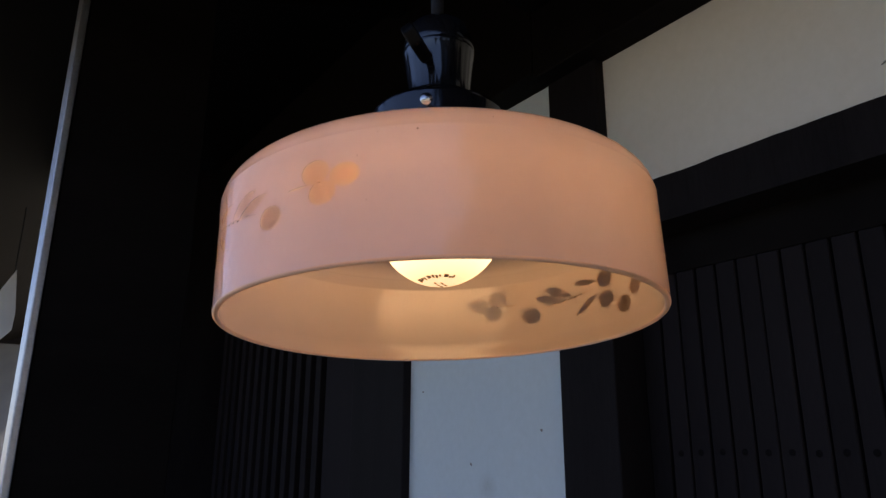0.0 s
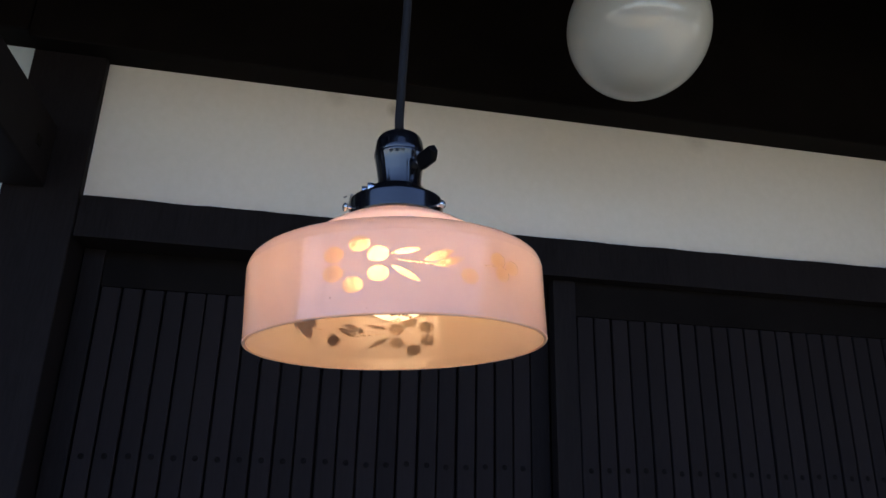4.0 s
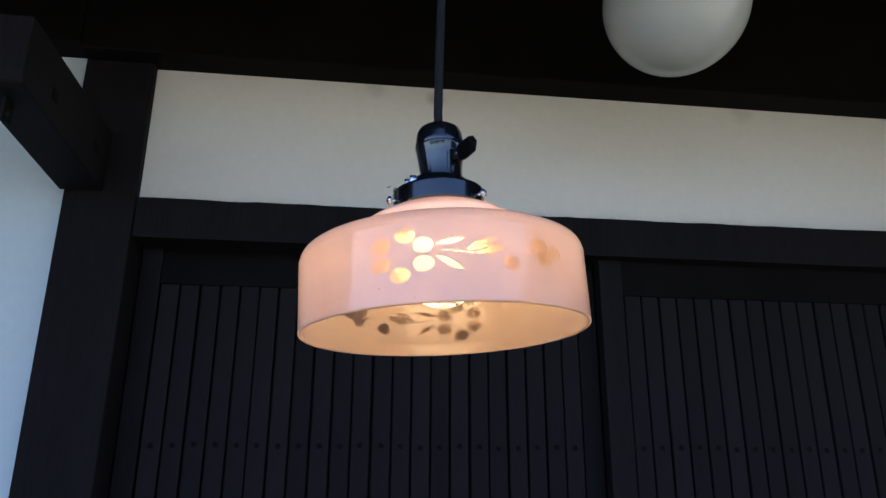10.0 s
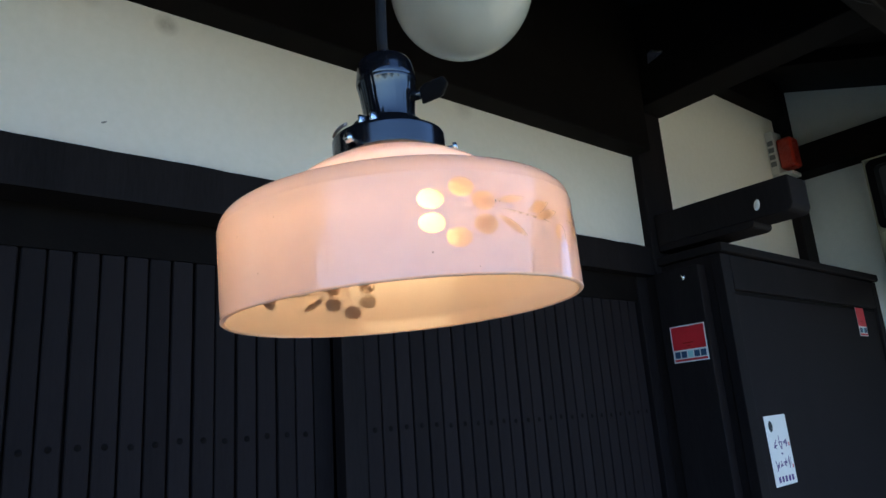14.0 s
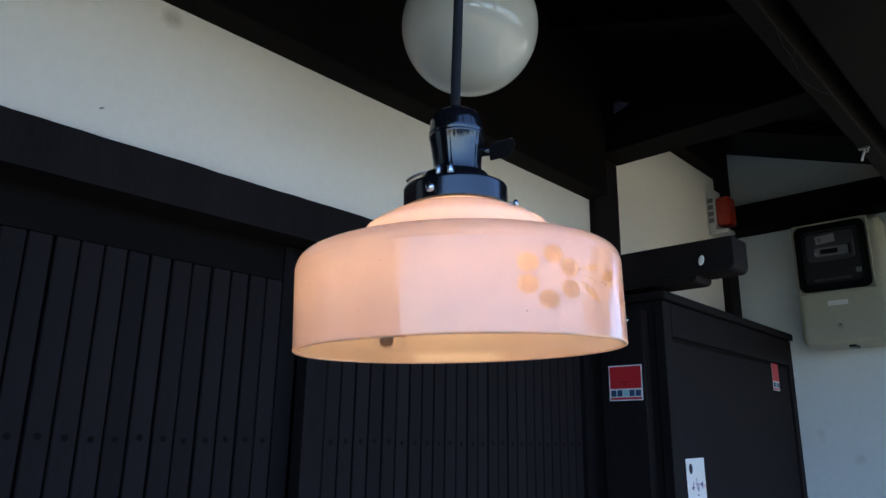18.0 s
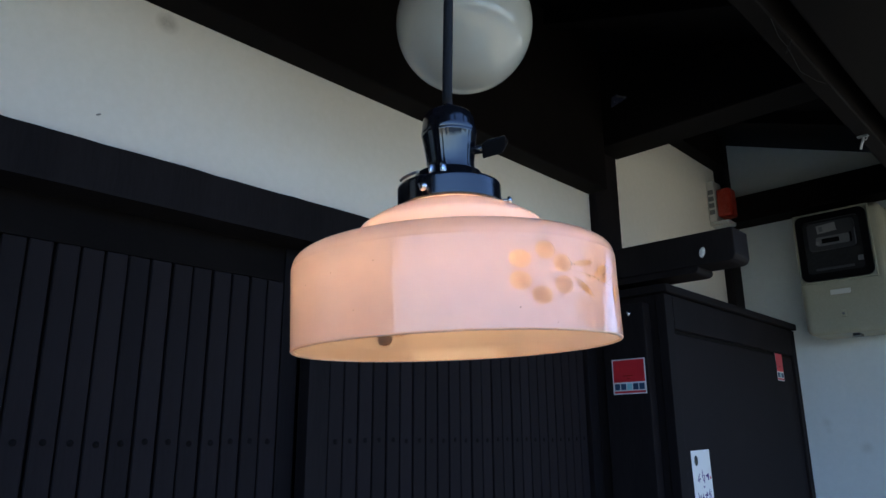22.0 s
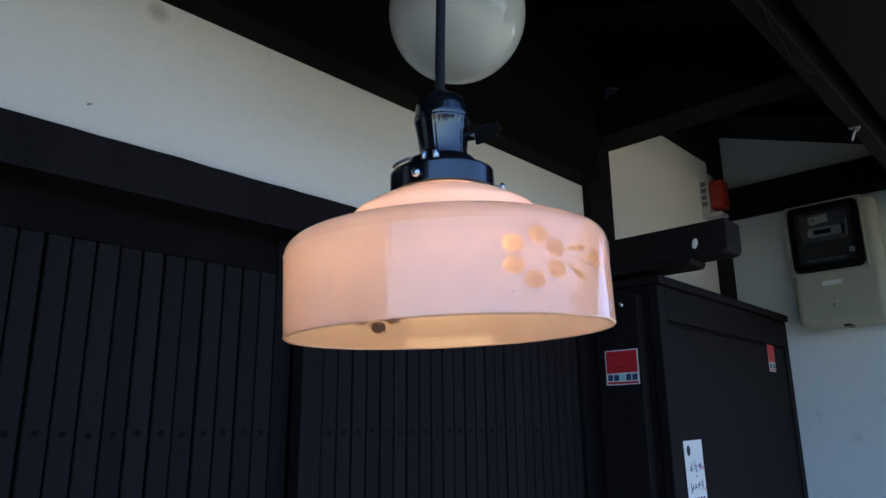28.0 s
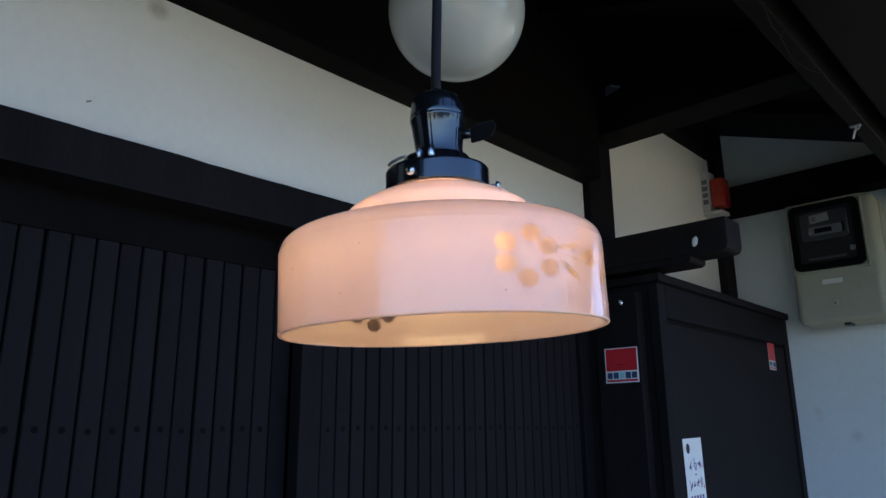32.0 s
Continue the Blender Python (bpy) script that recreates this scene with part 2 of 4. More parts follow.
def opal(name, col, glow_through, rough=0.12, drift=0.06, gloss=1.0, ior=1.5, wave=0.0):
    """Opal glass: scatters, lets light through, and has a polished skin."""
    m = bpy.data.materials.new(name)
    m.use_nodes = True
    nt = m.node_tree
    nt.nodes.remove(nt.nodes["Principled BSDF"])
    out = nt.nodes["Material Output"]
    v = coords(nt)
    n = nd(nt, "ShaderNodeTexNoise", Scale=18.0, Detail=5.0, Roughness=0.6)
    nt.links.new(v, n.inputs["Vector"])
    c = ramp(nt, n.outputs["Fac"], [(0.3, tuple(max(0, x - drift) for x in col)), (0.7, col)])
    d, tr, gl = nt.nodes.new("ShaderNodeBsdfDiffuse"), nt.nodes.new("ShaderNodeBsdfTranslucent"), nt.nodes.new("ShaderNodeBsdfGlossy")
    gl.inputs["Roughness"].default_value = rough
    if wave:
        # hand-blown unevenness of the skin, and a few specks of dirt
        wv = nd(nt, "ShaderNodeTexNoise", Scale=1.0, Detail=3.0, Roughness=0.5)
        nt.links.new(coords(nt, (60, 60, 9)), wv.inputs["Vector"])
        bp = nt.nodes.new("ShaderNodeBump")
        bp.inputs["Strength"].default_value, bp.inputs["Distance"].default_value = 1.0, wave
        nt.links.new(wv.outputs["Fac"], bp.inputs["Height"])
        nt.links.new(bp.outputs["Normal"], gl.inputs["Normal"])
        sp = nd(nt, "ShaderNodeTexNoise", Scale=330.0, Detail=1.0)
        nt.links.new(v, sp.inputs["Vector"])
        mx = nt.nodes.new("ShaderNodeMix")
        mx.data_type = "RGBA"
        mx.inputs[7].default_value = (0.30, 0.18, 0.14, 1)
        nt.links.new(ramp(nt, sp.outputs["Fac"], [(0.79, (0, 0, 0)), (0.825, (0.6, 0.6, 0.6))]), mx.inputs[0])
        nt.links.new(c, mx.inputs[6])
        c = mx.outputs[2]
    nt.links.new(c, d.inputs["Color"])
    nt.links.new(c, tr.inputs["Color"])
    a, b = nt.nodes.new("ShaderNodeMixShader"), nt.nodes.new("ShaderNodeMixShader")
    a.inputs[0].default_value = glow_through
    nt.links.new(d.outputs[0], a.inputs[1])
    nt.links.new(tr.outputs[0], a.inputs[2])
    fr = nt.nodes.new("ShaderNodeFresnel")
    fr.inputs["IOR"].default_value = ior
    mu = nt.nodes.new("ShaderNodeMath")
    mu.operation = "MULTIPLY"
    mu.inputs[1].default_value = gloss
    nt.links.new(fr.outputs[0], mu.inputs[0])
    nt.links.new(mu.outputs[0], b.inputs[0])
    nt.links.new(a.outputs[0], b.inputs[1])
    nt.links.new(gl.outputs[0], b.inputs[2])
    nt.links.new(b.outputs[0], out.inputs["Surface"])
    return m


def cut_glass(name, ior, scatter, cloud):
    """Polished cuts down to clear glass: light goes on nearly straight, a little scattered."""
    m = bpy.data.materials.new(name)
    m.use_nodes = True
    nt = m.node_tree
    nt.nodes.remove(nt.nodes["Principled BSDF"])
    rf, tr, gl = nt.nodes.new("ShaderNodeBsdfRefraction"), nt.nodes.new("ShaderNodeBsdfTranslucent"), nt.nodes.new("ShaderNodeBsdfGlossy")
    n = nd(nt, "ShaderNodeTexNoise", Scale=60.0, Detail=3.0)
    nt.links.new(coords(nt), n.inputs["Vector"])
    c = ramp(nt, n.outputs["Fac"], [(0.3, (0.89, 0.755, 0.615)), (0.7, (0.95, 0.82, 0.68))])
    nt.links.new(c, rf.inputs["Color"])
    tr.inputs["Color"].default_value = (0.94, 0.80, 0.765, 1)
    rf.inputs["IOR"].default_value, rf.inputs["Roughness"].default_value = 1.45, 0.42
    gl.inputs["Roughness"].default_value = 0.08
    a, b = nt.nodes.new("ShaderNodeMixShader"), nt.nodes.new("ShaderNodeMixShader")
    a.inputs[0].default_value = scatter
    fr = nt.nodes.new("ShaderNodeFresnel")
    fr.inputs["IOR"].default_value = ior
    nt.links.new(fr.outputs[0], b.inputs[0])
    nt.links.new(rf.outputs[0], a.inputs[1])
    nt.links.new(tr.outputs[0], a.inputs[2])
    nt.links.new(a.outputs[0], b.inputs[1])
    nt.links.new(gl.outputs[0], b.inputs[2])
    df, e = nt.nodes.new("ShaderNodeBsdfDiffuse"), nt.nodes.new("ShaderNodeMixShader")
    df.inputs["Color"].default_value = (0.60, 0.34, 0.20, 1)
    e.inputs[0].default_value = cloud
    nt.links.new(b.outputs[0], e.inputs[1])
    nt.links.new(df.outputs[0], e.inputs[2])
    nt.links.new(e.outputs[0], nt.nodes["Material Output"].inputs["Surface"])
    return m


M_DOME = opal("apricot_dome_glass", (0.84, 0.69, 0.64), 0.34, 0.06, 0.04, 0.9)
M_PINK = opal("pink_opal_glass", (0.97, 0.82, 0.795), 0.74, 0.05, 0.075, 1.0, 1.68, 0.0013)
M_INNER = opal("ivory_inner_glass", (0.94, 0.83, 0.735), 0.86, 0.09, 0.04, 0.62, 1.5)
M_LIP = opal("ground_glass_lip", (0.98, 0.76, 0.64), 0.5, 0.3, 0.04, 0.3)
M_CUT = cut_glass("cut_clear_glass", 1.5, 0.6, 0.045)
M_CUT_BACK = cut_glass("cut_glass_inside", 1.16, 0.15, 0.03)
M_MILK = opal("milk_glass", (0.60, 0.605, 0.55), 0.12, 0.02, 0.03, 1.0, 1.7)


def glow(name, col, stops):
    """A lit frosted bulb, dimmer at its crown than round the lamp inside; stops: (height in metres, strength)."""
    m, nt, p = mat(name)
    p.inputs["Base Color"].default_value = (0.9, 0.88, 0.82, 1)
    p.inputs["Emission Color"].default_value = (*col, 1)
    p.inputs["Roughness"].default_value = 0.3
    tc, xyz = nt.nodes.new("ShaderNodeTexCoord"), nt.nodes.new("ShaderNodeSeparateXYZ")
    nt.links.new(tc.outputs["Object"], xyz.inputs[0])
    (z0, e0), (z1, e1), (z2, e2) = stops
    total = None
    for za, zb, ea, eb in ((z0, z1, e0, e1), (z1, z2, 0.0, e2 - e1)):
        k = nt.nodes.new("ShaderNodeMapRange")
        k.inputs["From Min"].default_value, k.inputs["From Max"].default_value = za, zb
        k.inputs["To Min"].default_value, k.inputs["To Max"].default_value = ea, eb
        nt.links.new(xyz.outputs["Z"], k.inputs["Value"])
        if total is None:
            total = k.outputs["Result"]
        else:
            ad = nt.nodes.new("ShaderNodeMath")
            nt.links.new(total, ad.inputs[0])
            nt.links.new(k.outputs["Result"], ad.inputs[1])
            total = ad.outputs[0]
    nt.links.new(total, p.inputs["Emission Strength"])
    return m


M_BULB = glow("frosted_bulb_lit", (1.0, 0.65, 0.335), ((0.0195, 0.75), (0.034, 2.1), (0.056, 7.1)))
M_PRINT = varied("faded_brown_print", (0.20, 0.11, 0.05), (0.28, 0.16, 0.08), (0.5, 0.6), 20, 400)


# ---- mesh helpers ----
def mesh_of(bm, name, material, smooth=False):
    me = bpy.data.meshes.new(name)
    bmesh.ops.recalc_face_normals(bm, faces=bm.faces)
    bm.to_mesh(me)
    bm.free()
    for mm in (material if isinstance(material, (list, tuple)) else [material]):
        me.materials.append(mm)
    if smooth:
        for f in me.polygons:
            f.use_smooth = True
    return me


def part(name, bm, material, parent=None, label="", smooth=False):
    ob = new(name, mesh_of(bm, name, material, smooth))
    if parent is not None:
        ob.parent = parent
        ob.matrix_parent_inverse = parent.matrix_basis.inverted()
    if label:
        ob["label"] = label
    return ob


def base(name, place, label, category, group="", kind=""):
    e = new(name)
    e.empty_display_size = 0.05
    e.matrix_basis = Matrix.Translation(place)
    return tagged(e, label, category, group, kind)


def box(x0, x1, y0, y1, z0, z1, bevel=0.0, seg=2):
    bm = bmesh.new()
    bmesh.ops.create_cube(bm, size=1)
    for v in bm.verts:
        v.co = Vector(((x0 + x1) / 2 + v.co.x * (x1 - x0), (y0 + y1) / 2 + v.co.y * (y1 - y0), (z0 + z1) / 2 + v.co.z * (z1 - z0)))
    if bevel:
        bmesh.ops.bevel(bm, geom=bm.edges[:], offset=bevel, segments=seg, affect="EDGES", profile=0.5)
    return bm


def lathe(profile, seg=96, closed=False, axis=(0, 0, 0)):
    bm = bmesh.new()
    rings = []
    for r, z in profile:
        rings.append([bm.verts.new((axis[0] + r * math.cos(2 * math.pi * i / seg), axis[1] + r * math.sin(2 * math.pi * i / seg), axis[2] + z)) for i in range(seg)] if r > 1e-6 else [bm.verts.new((axis[0], axis[1], axis[2] + z))])
    pairs = list(zip(rings, rings[1:])) + ([(rings[-1], rings[0])] if closed else [])
    for a, b in pairs:
        for i in range(seg):
            j = (i + 1) % seg
            q = [a[i % len(a)], a[j % len(a)], b[j % len(b)], b[i % len(b)]]
            q = list(dict.fromkeys(q))
            if len(q) >= 3:
                bm.faces.new(q)
    return bm


def tube(points, r, seg=12):
    bm = bmesh.new()
    rings = []
    for k, p in enumerate(points):
        p = Vector(p)
        d = (Vector(points[min(k + 1, len(points) - 1)]) - Vector(points[max(k - 1, 0)])).normalized()
        u = d.orthogonal().normalized() if k == 0 else (u - d * u.dot(d)).normalized()
        w = d.cross(u)
        rings.append([bm.verts.new(p + r * (u * math.cos(2 * math.pi * i / seg) + w * math.sin(2 * math.pi * i / seg))) for i in range(seg)])
    for a, b in zip(rings, rings[1:]):
        for i in range(seg):
            bm.faces.new((a[i], a[(i + 1) % seg], b[(i + 1) % seg], b[i]))
    bm.faces.new(rings[0][::-1])
    bm.faces.new(rings[-1])
    return bm


def prism(pts, axis, a, b, bevel=0.0):
    """Extrudes a flat outline along an axis; pts are in the other two axes, in order."""
    bm = bmesh.new()
    k = "xyz".index(axis)

    def vert(p, q):
        c = list(p)
        c.insert(k, q)
        return bm.verts.new(c)
    lo, hi = [vert(p, a) for p in pts], [vert(p, b) for p in pts]
    n = len(pts)
    bm.faces.new(lo)
    bm.faces.new(hi[::-1])
    for i in range(n):
        bm.faces.new((lo[i], hi[i], hi[(i + 1) % n], lo[(i + 1) % n]))
    if bevel:
        bmesh.ops.bevel(bm, geom=bm.edges[:], offset=bevel, segments=2, affect="EDGES", profile=0.5)
    return bm


def setting(name, bm, material, label, category):
    return tagged(part(name, bm, material), label, category, kind="structure")


# ---- ground and the far side of the street ----
WALL = 0.882
setting("ground", box(-60, 60, -60, 60, -0.3, 0.0), M_GROUND, "pale grey street paving in front of the house", "ground")
# added unseen wall; its blue shows only as a reflection in the lamp
setting("wall_opposite", box(-8.3, -8.0, -17.0, 13.0, 0.0, 2.0), M_FAR_WALL, "plain unseen wall across the street, coloured blue for reflections", "wall")

# ---- plaster, posts and beams of the house front ----
setting("wall_over_doors", box(WALL, WALL + 0.06, -1.03, 0.74, 1.90, 2.25), M_PLASTER, "strip of cream plaster above the lattice doors", "wall")
setting("wall_beside_post", box(WALL, WALL + 0.06, 0.86, 1.36, 0.0, 2.26), M_SKYLIT, "white plaster wall between two black posts", "wall")
setting("wall_behind_arm", box(WALL, WALL + 0.06, -1.99, -1.16, 0.0, 2.52), M_PLASTER, "white plaster wall above the shutter box", "wall")
setting("wall_side", prism([(0.06, 0.0), (0.878, 0.0), (0.878, 2.343 + 0.357 * 0.878 - 0.003), (0.06, 2.343 + 0.357 * 0.06 - 0.003)], "y", -2.10, -2.04), M_HALF_SKYLIT, "white side wall with faint grey scuffs", "wall")
# hidden board, added to block sky light leaking past the corner post
setting("wall_leak_stop", box(0.985, 1.3, -2.10, -2.05, 0.0, 2.75), M_WOOD, "unseen dark boarding added to stop light leaking in at the corner", "wall")
# unseen upper wall, added so the house shades more of the street
setting("wall_shadow_caster", box(0.95, 1.4, -2.2, 8.0, 2.9, 5.2), M_WOOD, "unseen dark upper wall added to lengthen the house's shadow", "wall")
setting("wall_back", box(1.3, 1.4, -2.2, 2.8, 0.0, 2.7), M_WOOD, "dark boarding closing the house behind the doors", "wall")
setting("post_left", box(WALL - 0.02, WALL + 0.1, 0.738, 0.858, 0.0, 2.5, 0.003), M_WOOD, "black-stained square timber post beside the doors", "post")
setting("post_right", box(WALL - 0.02, WALL + 0.1, -1.164, -1.035, 0.0, 2.5, 0.003), M_WOOD, "black-stained square timber post at the shutter box", "post")
setting("post_corner", box(WALL - 0.03, WALL + 0.1, -2.05, -1.955, 0.0, 2.66, 0.003), M_WOOD, "narrow black timber post in the corner", "post")
setting("post_far", box(WALL - 0.02, WALL + 0.1, 1.350, 1.59, 0.0, 2.5, 0.003), M_WOOD, "broad black timber post beside the lattice window", "post")
random.seed(3)
edge = [(0.736 - 1.769 * i / 60, 1.9285 + 0.0045 * max(0.0, -0.2 - (0.736 - 1.769 * i / 60)) + random.uniform(-0.0007, 0.0007) + 0.0006 * math.sin(i * 0.9) * math.sin(i * 0.23)) for i in range(61)]
setting("lintel", prism([(0.736, 1.856)] + edge + [(-1.033, 1.856)], "x", WALL - 0.015, WALL + 0.1), M_WOOD, "black timber lintel over the lattice doors", "lintel")
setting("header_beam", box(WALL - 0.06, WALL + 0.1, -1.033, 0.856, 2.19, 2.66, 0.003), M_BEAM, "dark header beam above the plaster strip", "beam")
SLOPE = 0.357


def soffit(x):
    return 2.343 + SLOPE * x


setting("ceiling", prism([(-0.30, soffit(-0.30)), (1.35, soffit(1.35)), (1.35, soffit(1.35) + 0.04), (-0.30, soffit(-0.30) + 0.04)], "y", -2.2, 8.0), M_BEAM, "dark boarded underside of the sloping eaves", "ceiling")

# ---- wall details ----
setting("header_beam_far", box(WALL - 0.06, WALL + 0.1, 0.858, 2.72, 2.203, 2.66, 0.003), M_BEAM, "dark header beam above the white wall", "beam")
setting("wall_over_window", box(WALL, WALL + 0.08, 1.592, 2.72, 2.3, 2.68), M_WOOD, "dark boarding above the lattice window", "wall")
# added outside the view, only to keep light off the upper side wall
setting("eaves_shade_board", prism([(-1.3, soffit(-1.3)), (-0.301, soffit(-0.301)), (-0.301, soffit(-0.301) + 0.04), (-1.3, soffit(-1.3) + 0.04)], "y", -2.2, -1.0), M_BEAM, "dark eaves board added out of view to shade the side wall", "ceiling")


def lattice(name, y0, y1, x, top, slat_top, pitch, slat_w, label, category, stile=0.035, bottom=0.04, group="", groove=None):
    """A sash of stiles, rails and close upright slats; x is its face."""
    e = base(name, (x, (y0 + y1) / 2, bottom), label, category, group)
    for a in (y0, y1 - stile):
        part("stile", box(x, x + 0.03, a, a + stile, bottom, top, 0.0015), M_WOOD, e)
    # darker than the stiles: the lintel's shade is put into the rail's colour
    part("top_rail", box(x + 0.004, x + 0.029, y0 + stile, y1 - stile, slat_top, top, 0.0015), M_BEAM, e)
    part("bottom_rail", box(x + 0.001, x + 0.029, y0 + stile, y1 - stile, bottom, bottom + 0.12, 0.0015), M_SLAT, e)
    part("backing", box(x + 0.02, x + 0.026, y0 + stile, y1 - stile, bottom + 0.12, slat_top), M_WOOD, e, "black backing board behind the slats")
    for k, z in enumerate((1.515, 0.8)):
        part("cross_rail", box(x + 0.0165, x + 0.0195, y0 + stile, y1 - stile, z - 0.02, z + 0.02), M_WOOD, e)
    n = int((y1 - y0 - 2 * stile) / pitch + 0.35)
    first = y0 + stile + ((y1 - y0 - 2 * stile) - n * pitch) / 2 if groove is None else groove - pitch * int((groove - y0 - stile) / pitch + 0.35)
    me = mesh_of(box(-0.007, 0.007, -slat_w / 2, slat_w / 2, bottom + 0.12, slat_top - 0.001, 0.0015, 1), "slat", M_SLAT)
    nail = mesh_of(lathe([(0.0, 0.0009), (0.0034, 0.0007), (0.0058, -0.0004)], 10), "nail", M_NAIL, True)
    for i in range(n):
        s = new("slat", me)
        s.parent = e
        s.matrix_parent_inverse = e.matrix_basis.inverted()
        s.location = (x + 0.008 + random.uniform(-0.0008, 0.0008), first + (i + 0.5) * pitch + random.uniform(-0.0007, 0.0007), 0)
        q = new("nail", nail)
        q.parent = s
        q.rotation_euler = (0, radians(-90), 0)
        q.location = (-0.007, 0, 1.515 + random.uniform(-0.002, 0.002))
    return e


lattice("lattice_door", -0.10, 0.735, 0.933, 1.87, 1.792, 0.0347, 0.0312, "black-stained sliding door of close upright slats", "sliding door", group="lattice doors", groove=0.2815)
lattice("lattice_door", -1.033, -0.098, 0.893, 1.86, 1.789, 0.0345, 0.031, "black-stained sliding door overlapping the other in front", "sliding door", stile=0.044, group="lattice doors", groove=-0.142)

# lattice window past the far post, and the dark partition with a bright metal edge
e = base("lattice_window", (0.9, 2.2, 0.0), "black lattice window with upright bars and a grey side frame", "lattice window")
part("side_frame", box(0.87, 0.95, 1.592, 1.74, 0.0, 2.3, 0.002), M_SLAT, e, "grey-black flat side frame")
part("backing", box(0.94, 0.95, 1.74, 2.75, 0.0, 2.3), M_WOOD, e)
bar = mesh_of(box(-0.012, 0.012, -0.017, 0.017, 0.0, 2.3, 0.0015, 1), "bar", M_SLAT)
for i in range(14):
    b = new("bar", bar)
    b.parent = e
    b.matrix_parent_inverse = e.matrix_basis.inverted()
    b.location = (0.90, 1.775 + i * 0.068, 0)
setting("partition", prism([(0.28, 0.0), (1.3, 0.0), (1.3, soffit(1.3) - 0.004), (0.28, soffit(0.28) - 0.004)], "y", 2.72, 2.78), M_WOOD, "dark boarded partition at the side of the porch", "wall")
setting("eaves_pillar", box(0.112, 0.325, 1.20, 1.36, 0.0, 2.44, 0.003), M_BEAM, "broad dark pillar under the eaves", "pillar")
setting("metal_edge", box(0.099, 0.111, 1.195, 1.265, 0.0, 2.37, 0.002), M_STEEL, "bright metal strip on the edge of the pillar", "trim")
setting("wall_end", box(-0.6, 1.3, 8.0, 8.1, 0.0, 2.5), M_METERGREY, "plain grey wall closing the end of the street front", "wall")
setting("wall_end_upper", box(-0.6, 1.3, 7.98, 8.12, 2.501, 6.0), M_WOOD, "dark upper storey at the end of the street front", "wall")
e = base("sign_board", (0.1, 3.0, 2.0), "white hanging board with a slanted edge", "sign board")
part("board", prism([(0.05, 1.85), (0.174, 1.897), (0.204, 1.935), (0.207, 1.998), (0.188, 2.162), (0.12, 2.02), (0.05, 1.97)], "y", 2.99, 3.01, 0.002), M_PAPER, e)
for x in (0.08, 0.183):
    part("cord", tube([(x, 3.0, 1.98 if x < 0.1 else 2.14), (x, 3.0, soffit(x) + 0.005)], 0.002, 6), M_CABLE, e)

# ---- arms that carry the eaves ----


def arm(name, y0, y1, label, low, high, x0=0.536):
    """low and high: the heights of its under and upper edge, at the post and at the free end."""
    e = base(name, (0.86, (y0 + y1) / 2, low[0]), label, "eaves arm", "eaves arms")
    x1 = WALL - 0.021
    pts = [(x1, low[0]), (x0 + 0.016, low[1]), (x0 + 0.005, low[1] + 0.004), (x0, low[1] + 0.015), (x0, high[1]), (x1, high[0])]
    part("beam", prism(pts, "y", y0, y1, 0.003), M_WOOD, e)
    for x in (0.63, 0.80):
        part("peg", box(x - 0.009, x + 0.009, y0 - 0.002, y0 + 0.01, (low[0] + high[0]) / 2 - 0.009, (low[0] + high[0]) / 2 + 0.009, 0.002), M_BEAM, e)
    return e


arm("eaves_arm", 0.792, 0.864, "black timber arm jutting from the door post", (1.932, 1.953), (2.045, 2.055))
ra = arm("eaves_arm", -1.155, -1.06, "black timber arm with a shorter bracket under it", (1.937, 1.936), (2.022, 2.020), 0.503)
part("bracket", prism([(WALL - 0.021, 1.9195), (0.612, 1.9185), (0.604, 1.9215), (0.600, 1.928), (0.600, 1.9358), (WALL - 0.021, 1.9368)], "y", -1.154, -1.061, 0.002), M_WOOD, ra, "short bracket with a rounded end")
# white disc in place of a hole with brightness behind it
pl = base("plug", (0.584, -1.0595, 1.968), "white oval disc standing in for a bright hole in the black arm", "plug")
q = part("disc", lathe([(0.0, 0.0015), (0.0065, 0.0012), (0.0076, -0.0002)], 24), M_PAPER, None, smooth=True)
q.parent = pl
q.matrix_basis = pose(0, 0, 0, -90) @ pose(0, 0, 0, 0, 0, -14) @ Matrix.Diagonal((1.0, 1.75, 1.0, 1.0))
plate = base("hanger_plate", (0.585, 0.83, 1.93), "small black iron plate with a hole under the arm", "iron hanger")
H = [(-0.012, -0.022), (0.012, -0.022), (0.012, 0.012), (0.0, 0.012), (0.0, -0.002), (0.005, -0.006), (0.006, -0.011), (0.0, -0.015), (-0.006, -0.011), (-0.005, -0.006), (-0.0001, -0.002), (-0.0001, 0.012), (-0.012, 0.012)]
part("plate", prism([(0.585 + x, 1.942 + z) for x, z in H], "y", 0.826, 0.830), M_WOOD, plate)

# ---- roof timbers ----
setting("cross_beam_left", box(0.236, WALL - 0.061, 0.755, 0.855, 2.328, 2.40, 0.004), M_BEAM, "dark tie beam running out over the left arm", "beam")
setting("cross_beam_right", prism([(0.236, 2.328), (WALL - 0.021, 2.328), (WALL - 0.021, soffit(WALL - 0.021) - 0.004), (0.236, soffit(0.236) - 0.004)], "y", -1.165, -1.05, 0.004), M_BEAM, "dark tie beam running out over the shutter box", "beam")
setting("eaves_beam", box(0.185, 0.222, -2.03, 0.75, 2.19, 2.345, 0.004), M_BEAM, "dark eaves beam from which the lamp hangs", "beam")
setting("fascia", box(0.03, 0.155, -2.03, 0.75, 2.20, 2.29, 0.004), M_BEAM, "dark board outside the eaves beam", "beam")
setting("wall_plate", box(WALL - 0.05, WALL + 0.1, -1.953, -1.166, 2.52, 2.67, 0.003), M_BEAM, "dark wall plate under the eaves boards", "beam")
